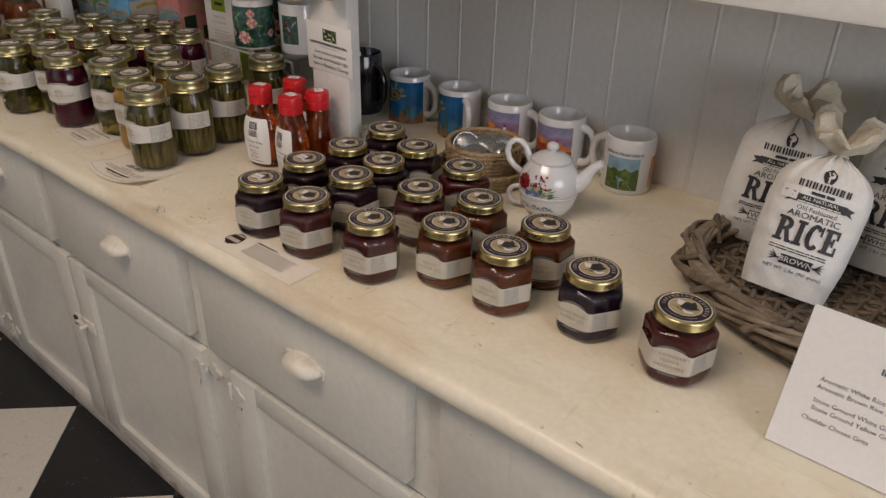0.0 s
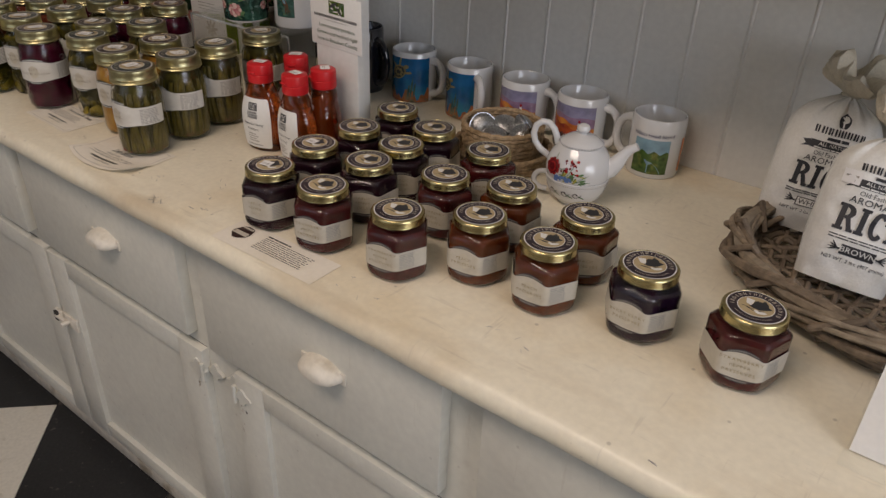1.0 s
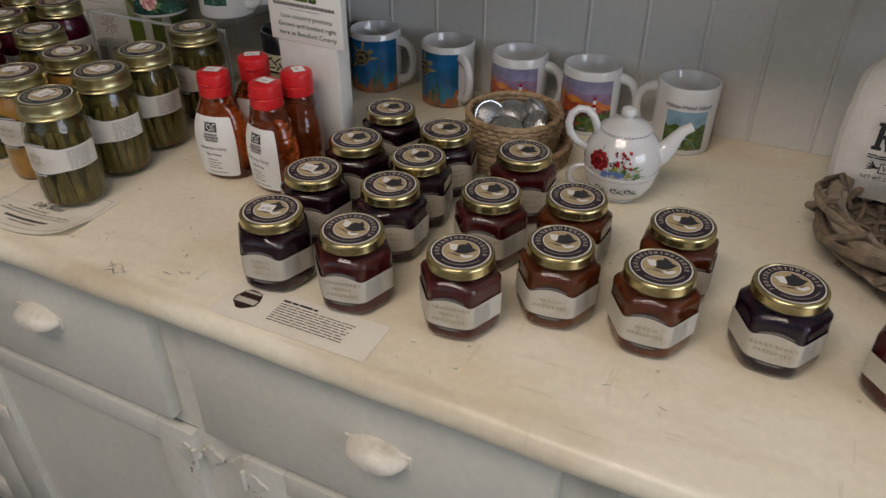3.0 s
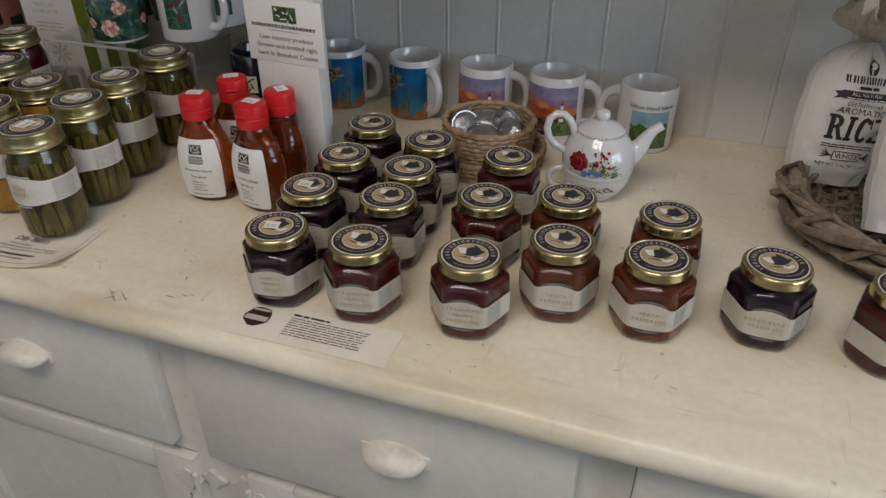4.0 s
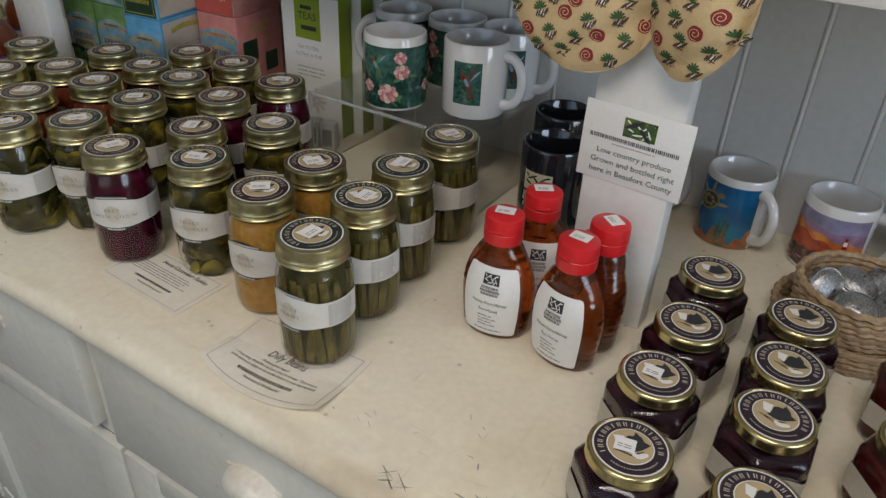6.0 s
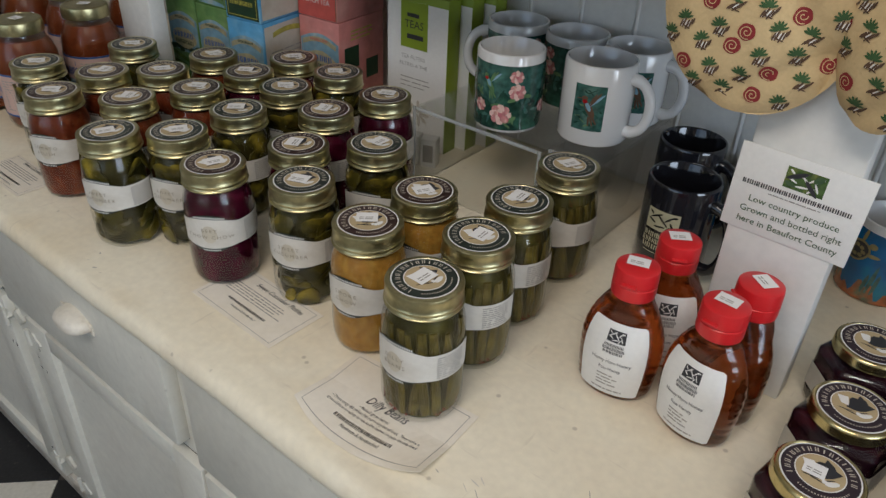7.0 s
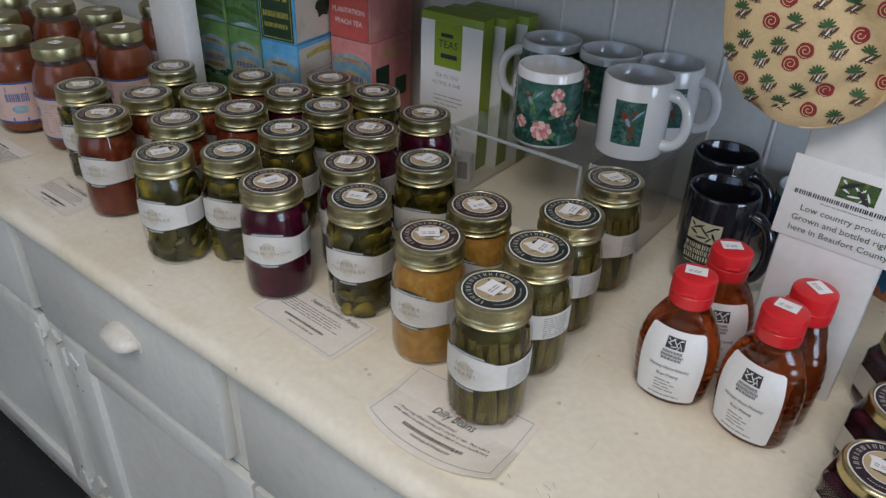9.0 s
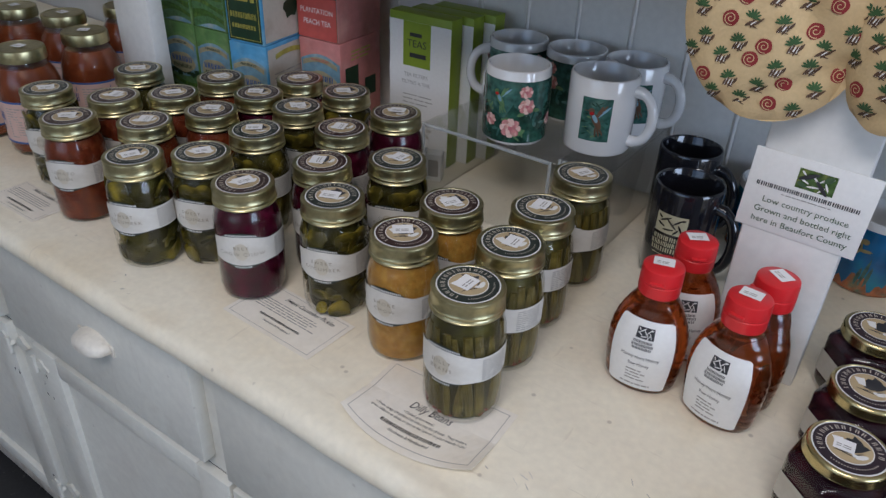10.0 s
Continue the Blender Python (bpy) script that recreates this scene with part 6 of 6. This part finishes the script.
# ---- tea boxes ----
def tea_box(m, w, d, h, kind, side_mat, label):
    ob = thing("tea_box", m, label, "tea box", "stacked tea boxes")
    part("carton", block(0, 0, 0, w, d, h, 0.0012), M_BOXES[kind], ob)
    p = Print(lambda u, v, off: Vector((u, -off, v)))
    if side_mat == M_DKGREEN:
        p.rect(0.003, 0.003, w - 0.003, h - 0.003, 1, 0.0004)
        for u0, v0, u1, v1 in ((0.006, 0.006, w - 0.006, 0.0072), (0.006, 0.0072, 0.0072, h - 0.006), (w - 0.0072, 0.0072, w - 0.006, h - 0.006)):
            p.rect(u0, v0, u1, v1, 4, 0.0007)
        letters(p, 0.010, w - 0.010, h * 0.24, 0.009, 10, 4, 0.0009, 2)
        letters(p, 0.012, w - 0.012, h * 0.14, 0.007, 9, 3, 0.0009, 4)
        p.lines(0.012, h * 0.40, w - 0.012, h * 0.60, 3, 3, 0.0009, 0.5, 0)
    else:
        p.rect(0.002, 0.002, w - 0.002, h * 0.86, 2, 0.0003, 8, 1, lambda u: h * (0.78 + 0.08 * math.sin(u / w * math.pi)))
        for i in range(7):
            lo, hi = h * (0.012 + 0.066 * i), h * (0.078 + 0.066 * i)
            p.rect(0.002, lo, w - 0.002, hi, 0 if i % 2 else 6, 0.0005 + 0.00005 * i, 10, 1, lambda u, t=hi, i=i: t + 0.008 * math.sin(u * 45 + i * 0.5), lambda u, t=lo, i=i: max(0.002, t + 0.008 * math.sin(u * 45 + i * 0.5 - 0.5)))
        for k in range(7):
            p.disc(w * (0.08 + 0.14 * k), h * 0.47 + 0.003 * math.sin(k * 2.3), 0.007, 0.005, 1, 0.0010, 9, 0.15)
        p.disc(w / 2, h * 0.58, w * 0.40, h * 0.11, 7, 0.0012, 18, 0.05)
        letters(p, w * 0.18, w * 0.82, h * 0.585, h * 0.060, 6, 8, 0.0014, 2)
        letters(p, w * 0.20, w * 0.80, h * 0.515, h * 0.045, 7, 1, 0.0014, 5)
        p.rect(w * 0.08, h * 0.70, w * 0.92, h * 0.75, 7, 0.0012, 10, 1, lambda u: h * 0.755 + 0.012 * math.sin(u / w * math.pi), lambda u: h * 0.705 + 0.012 * math.sin(u / w * math.pi))
        letters(p, w * 0.28, w * 0.72, h * 0.785, h * 0.024, 9, 5 if kind == "pink" else 1, 0.0015, 6)
        if kind == "pink" and m.translation.z > C + 0.1:
            p.rect(0.002, 0.002, w - 0.002, h * 0.42, 5, 0.0018)
            p.type("PLANTATION", 0.0120, w / 2, h * 0.28, 9, 0.0021, stretch=0.92)
            p.type("PEACH TEA", 0.0120, w / 2, h * 0.17, 9, 0.0021, stretch=0.92)
    part("printed_front", p.bm, [M_FIELD, M_DKGREEN, M_PALESKY, M_GOLDP, M_GOLDP, M_CORALCARD, M_SPRIG, M_BANNER, M_BLUE, M_PAPER], ob, "printed tea field picture")
    p = Print(lambda u, v, off: Vector((w + off, u, v)))
    if kind == "blue":
        p.rect(0.004, 0.004, d - 0.004, h - 0.006, 0, 0.0004)
        p.rect(d * 0.2, h * 0.80, d * 0.8, h * 0.86, 1, 0.0008, 8, 1, lambda u: h * 0.86 + 0.010 * math.sin(u / d * math.pi), lambda u: h * 0.81 + 0.010 * math.sin(u / d * math.pi))
        p.lines(d * 0.15, h * 0.45, d * 0.85, h * 0.74, 7, 2, 0.0008, 0.3, 0.3)
        p.disc(d * 0.62, h * 0.3, 0.018, 0.016, 3, 0.0008, 12, 0.2)
    elif kind == "pink":
        p.rect(d * 0.1, h * 0.52, d * 0.42, h * 0.74, 3, 0.0006)
        p.rect(d * 0.58, h * 0.36, d * 0.86, h * 0.56, 3, 0.0006)
        p.lines(d * 0.25, h * 0.80, d * 0.75, h * 0.92, 3, 1, 0.0006, 0.4, 0.2)
    else:
        p.lines(d * 0.15, h * 0.3, d * 0.85, h * 0.8, 9, 2, 0.0006, 0.3, 0.3)
    part("printed_side", p.bm, [M_CREAM, M_GOLDP, M_GREYINK, M_DKGREEN], ob, "printed side panel")
    return ob


BH = 0.164
for x, y, w, turn, kind, top in ((-1.842, 0.917, 0.073, 9, "blue", 1), (-1.778, 1.010, 0.085, 5, "pink", 0), (-2.025, 0.925, 0.075, 6, "green", 0), (-1.947, 0.932, 0.075, 6, "green", 0)):
    tea_box(pose(x, y, C, 0, 0, turn), w, 0.112, BH, kind, M_INK, "%s card tea box at the bottom of its stack" % kind)
    tea_box(pose(x - 0.002, y + 0.002, C + BH + 0.0006, 0, 0, turn - 1.5), w, 0.112, BH, kind, M_DKGREEN if top else M_INK, "%s card tea box stacked on another" % kind)


def filter_box(m):
    ob = thing("tea_filter_box", m, "white and lime green box of tea filters", "box", "tea filter boxes in a row")
    w, d, h = 0.112, 0.030, 0.235
    part("carton", block(-w / 2, 0, 0, w / 2, d, h, 0.001), M_LGREEN, ob)
    p = Print(lambda u, v, off: Vector((u, -off, v)))
    p.rect(-w / 2 + 0.0005, 0.0005, w / 2 - 0.0005, h - 0.012, 0, 0.0003)
    p.rect(-0.030, h - 0.080, 0.020, h - 0.012, 1, 0.0006)
    p.type("TEAS", 0.0160, -0.005, h - 0.045, 2, 0.0009)
    p.lines(-0.018, h - 0.034, 0.004, h - 0.026, 1, 2, 0.0009, 0.7, 0)
    p.lines(-0.018, h - 0.066, 0.012, h - 0.056, 1, 2, 0.0009, 0.7, 0)
    p.type("TEA FILTERS", 0.0082, -0.006, h - 0.094, 3, 0.0006)
    p.type("FILTRES A THE", 0.0082, -0.006, h - 0.106, 3, 0.0006)
    p.lines(-0.03, h - 0.140, 0.03, h - 0.120, 3, 3, 0.0006, 0.2, 0.3)
    for i in range(8):
        p.disc(0.012 * math.cos(i * 0.8) + 0.005, 0.055 + 0.012 * math.sin(i * 0.8), 0.010, 0.003, 4, 0.0006, 8, 0, i * 0.8)
    part("printed_front", p.bm, [M_PAPER, M_LGREEN, M_INK, M_GREYINK, M_CREAM], ob, "white front with lime square")
    return ob


fb = filter_box(pose(-1.546, 1.035, C, 0, 0, 3))
for i in (1, 2):
    copy_thing(fb, pose(-1.546 + 0.016 * i, 1.035 + 0.034 * i, C, 0, 0, 3))
for i, (x, y) in enumerate(((-1.512, 0.992), (-1.484, 0.998))):
    sb = thing("small_carton", pose(x, y, C, 0, 0, 20), "small white carton beside the riser", "carton", "small cartons")
    part("carton", block(-0.012, -0.010, 0, 0.012, 0.010, 0.045, 0.001), M_PAPER, sb)
    p = Print(lambda u, v, off: Vector((u, -0.010 - off, v)))
    p.rect(-0.008, 0.008, 0.008, 0.036, 0, 0.0003)
    part("printed_front", p.bm, [M_GREYINK], sb)

# ---- boards of the wall, then tiles of the floor ----
PITCH = 0.0850
bm = bmesh.new()
prof = [(-0.0425, 0.0009), (-0.0415, 0.0002), (-0.0400, 0.0), (0.0344, 0.0), (0.0351, 0.0006), (0.0358, 0.0004), (0.0372, -0.0012), (0.0390, -0.0016), (0.0406, -0.0008), (0.0416, 0.0006), (0.0425, 0.0009)]
lo = [bm.verts.new((x, y, 0)) for x, y in prof]
hi = [bm.verts.new((x, y, SHELF - C)) for x, y in prof]
for i in range(len(prof) - 1):
    bm.faces.new((lo[i], lo[i + 1], hi[i + 1], hi[i]))
board = mesh_of("board", bm, M_WALL)
for i in range(34):
    x = -0.4575 - PITCH * (i - 12)
    b = new("board" if i == 0 else "board.%03d" % i, board)
    b.parent = wall_north
    b.location = (x, WALL - 0.0005, C)

T = 0.3147
tile = {}
for name, m in (("black", M_BLACKTILE), ("white", M_WHITETILE)):
    tile[name] = mesh_of("tile", block(-T / 2 + 0.0006, -T / 2 + 0.0006, -0.004, T / 2 - 0.0006, T / 2 - 0.0006, 0.0, 0.0006, 1), m)
D = T / math.sqrt(2)
for i in range(-16, 14):
    for j in range(-16, 14):
        x, y = -1.416 + (i + j) * D, 0.530 + (i - j) * D
        if X0 + 0.2 < x < 1.0 and -2.2 < y < 0.75:
            b = new("tile", tile["black" if (i + j) % 2 == 0 else "white"])
            b.parent = floor
            b.matrix_basis = pose(x, y, 0, 0, 0, 45)
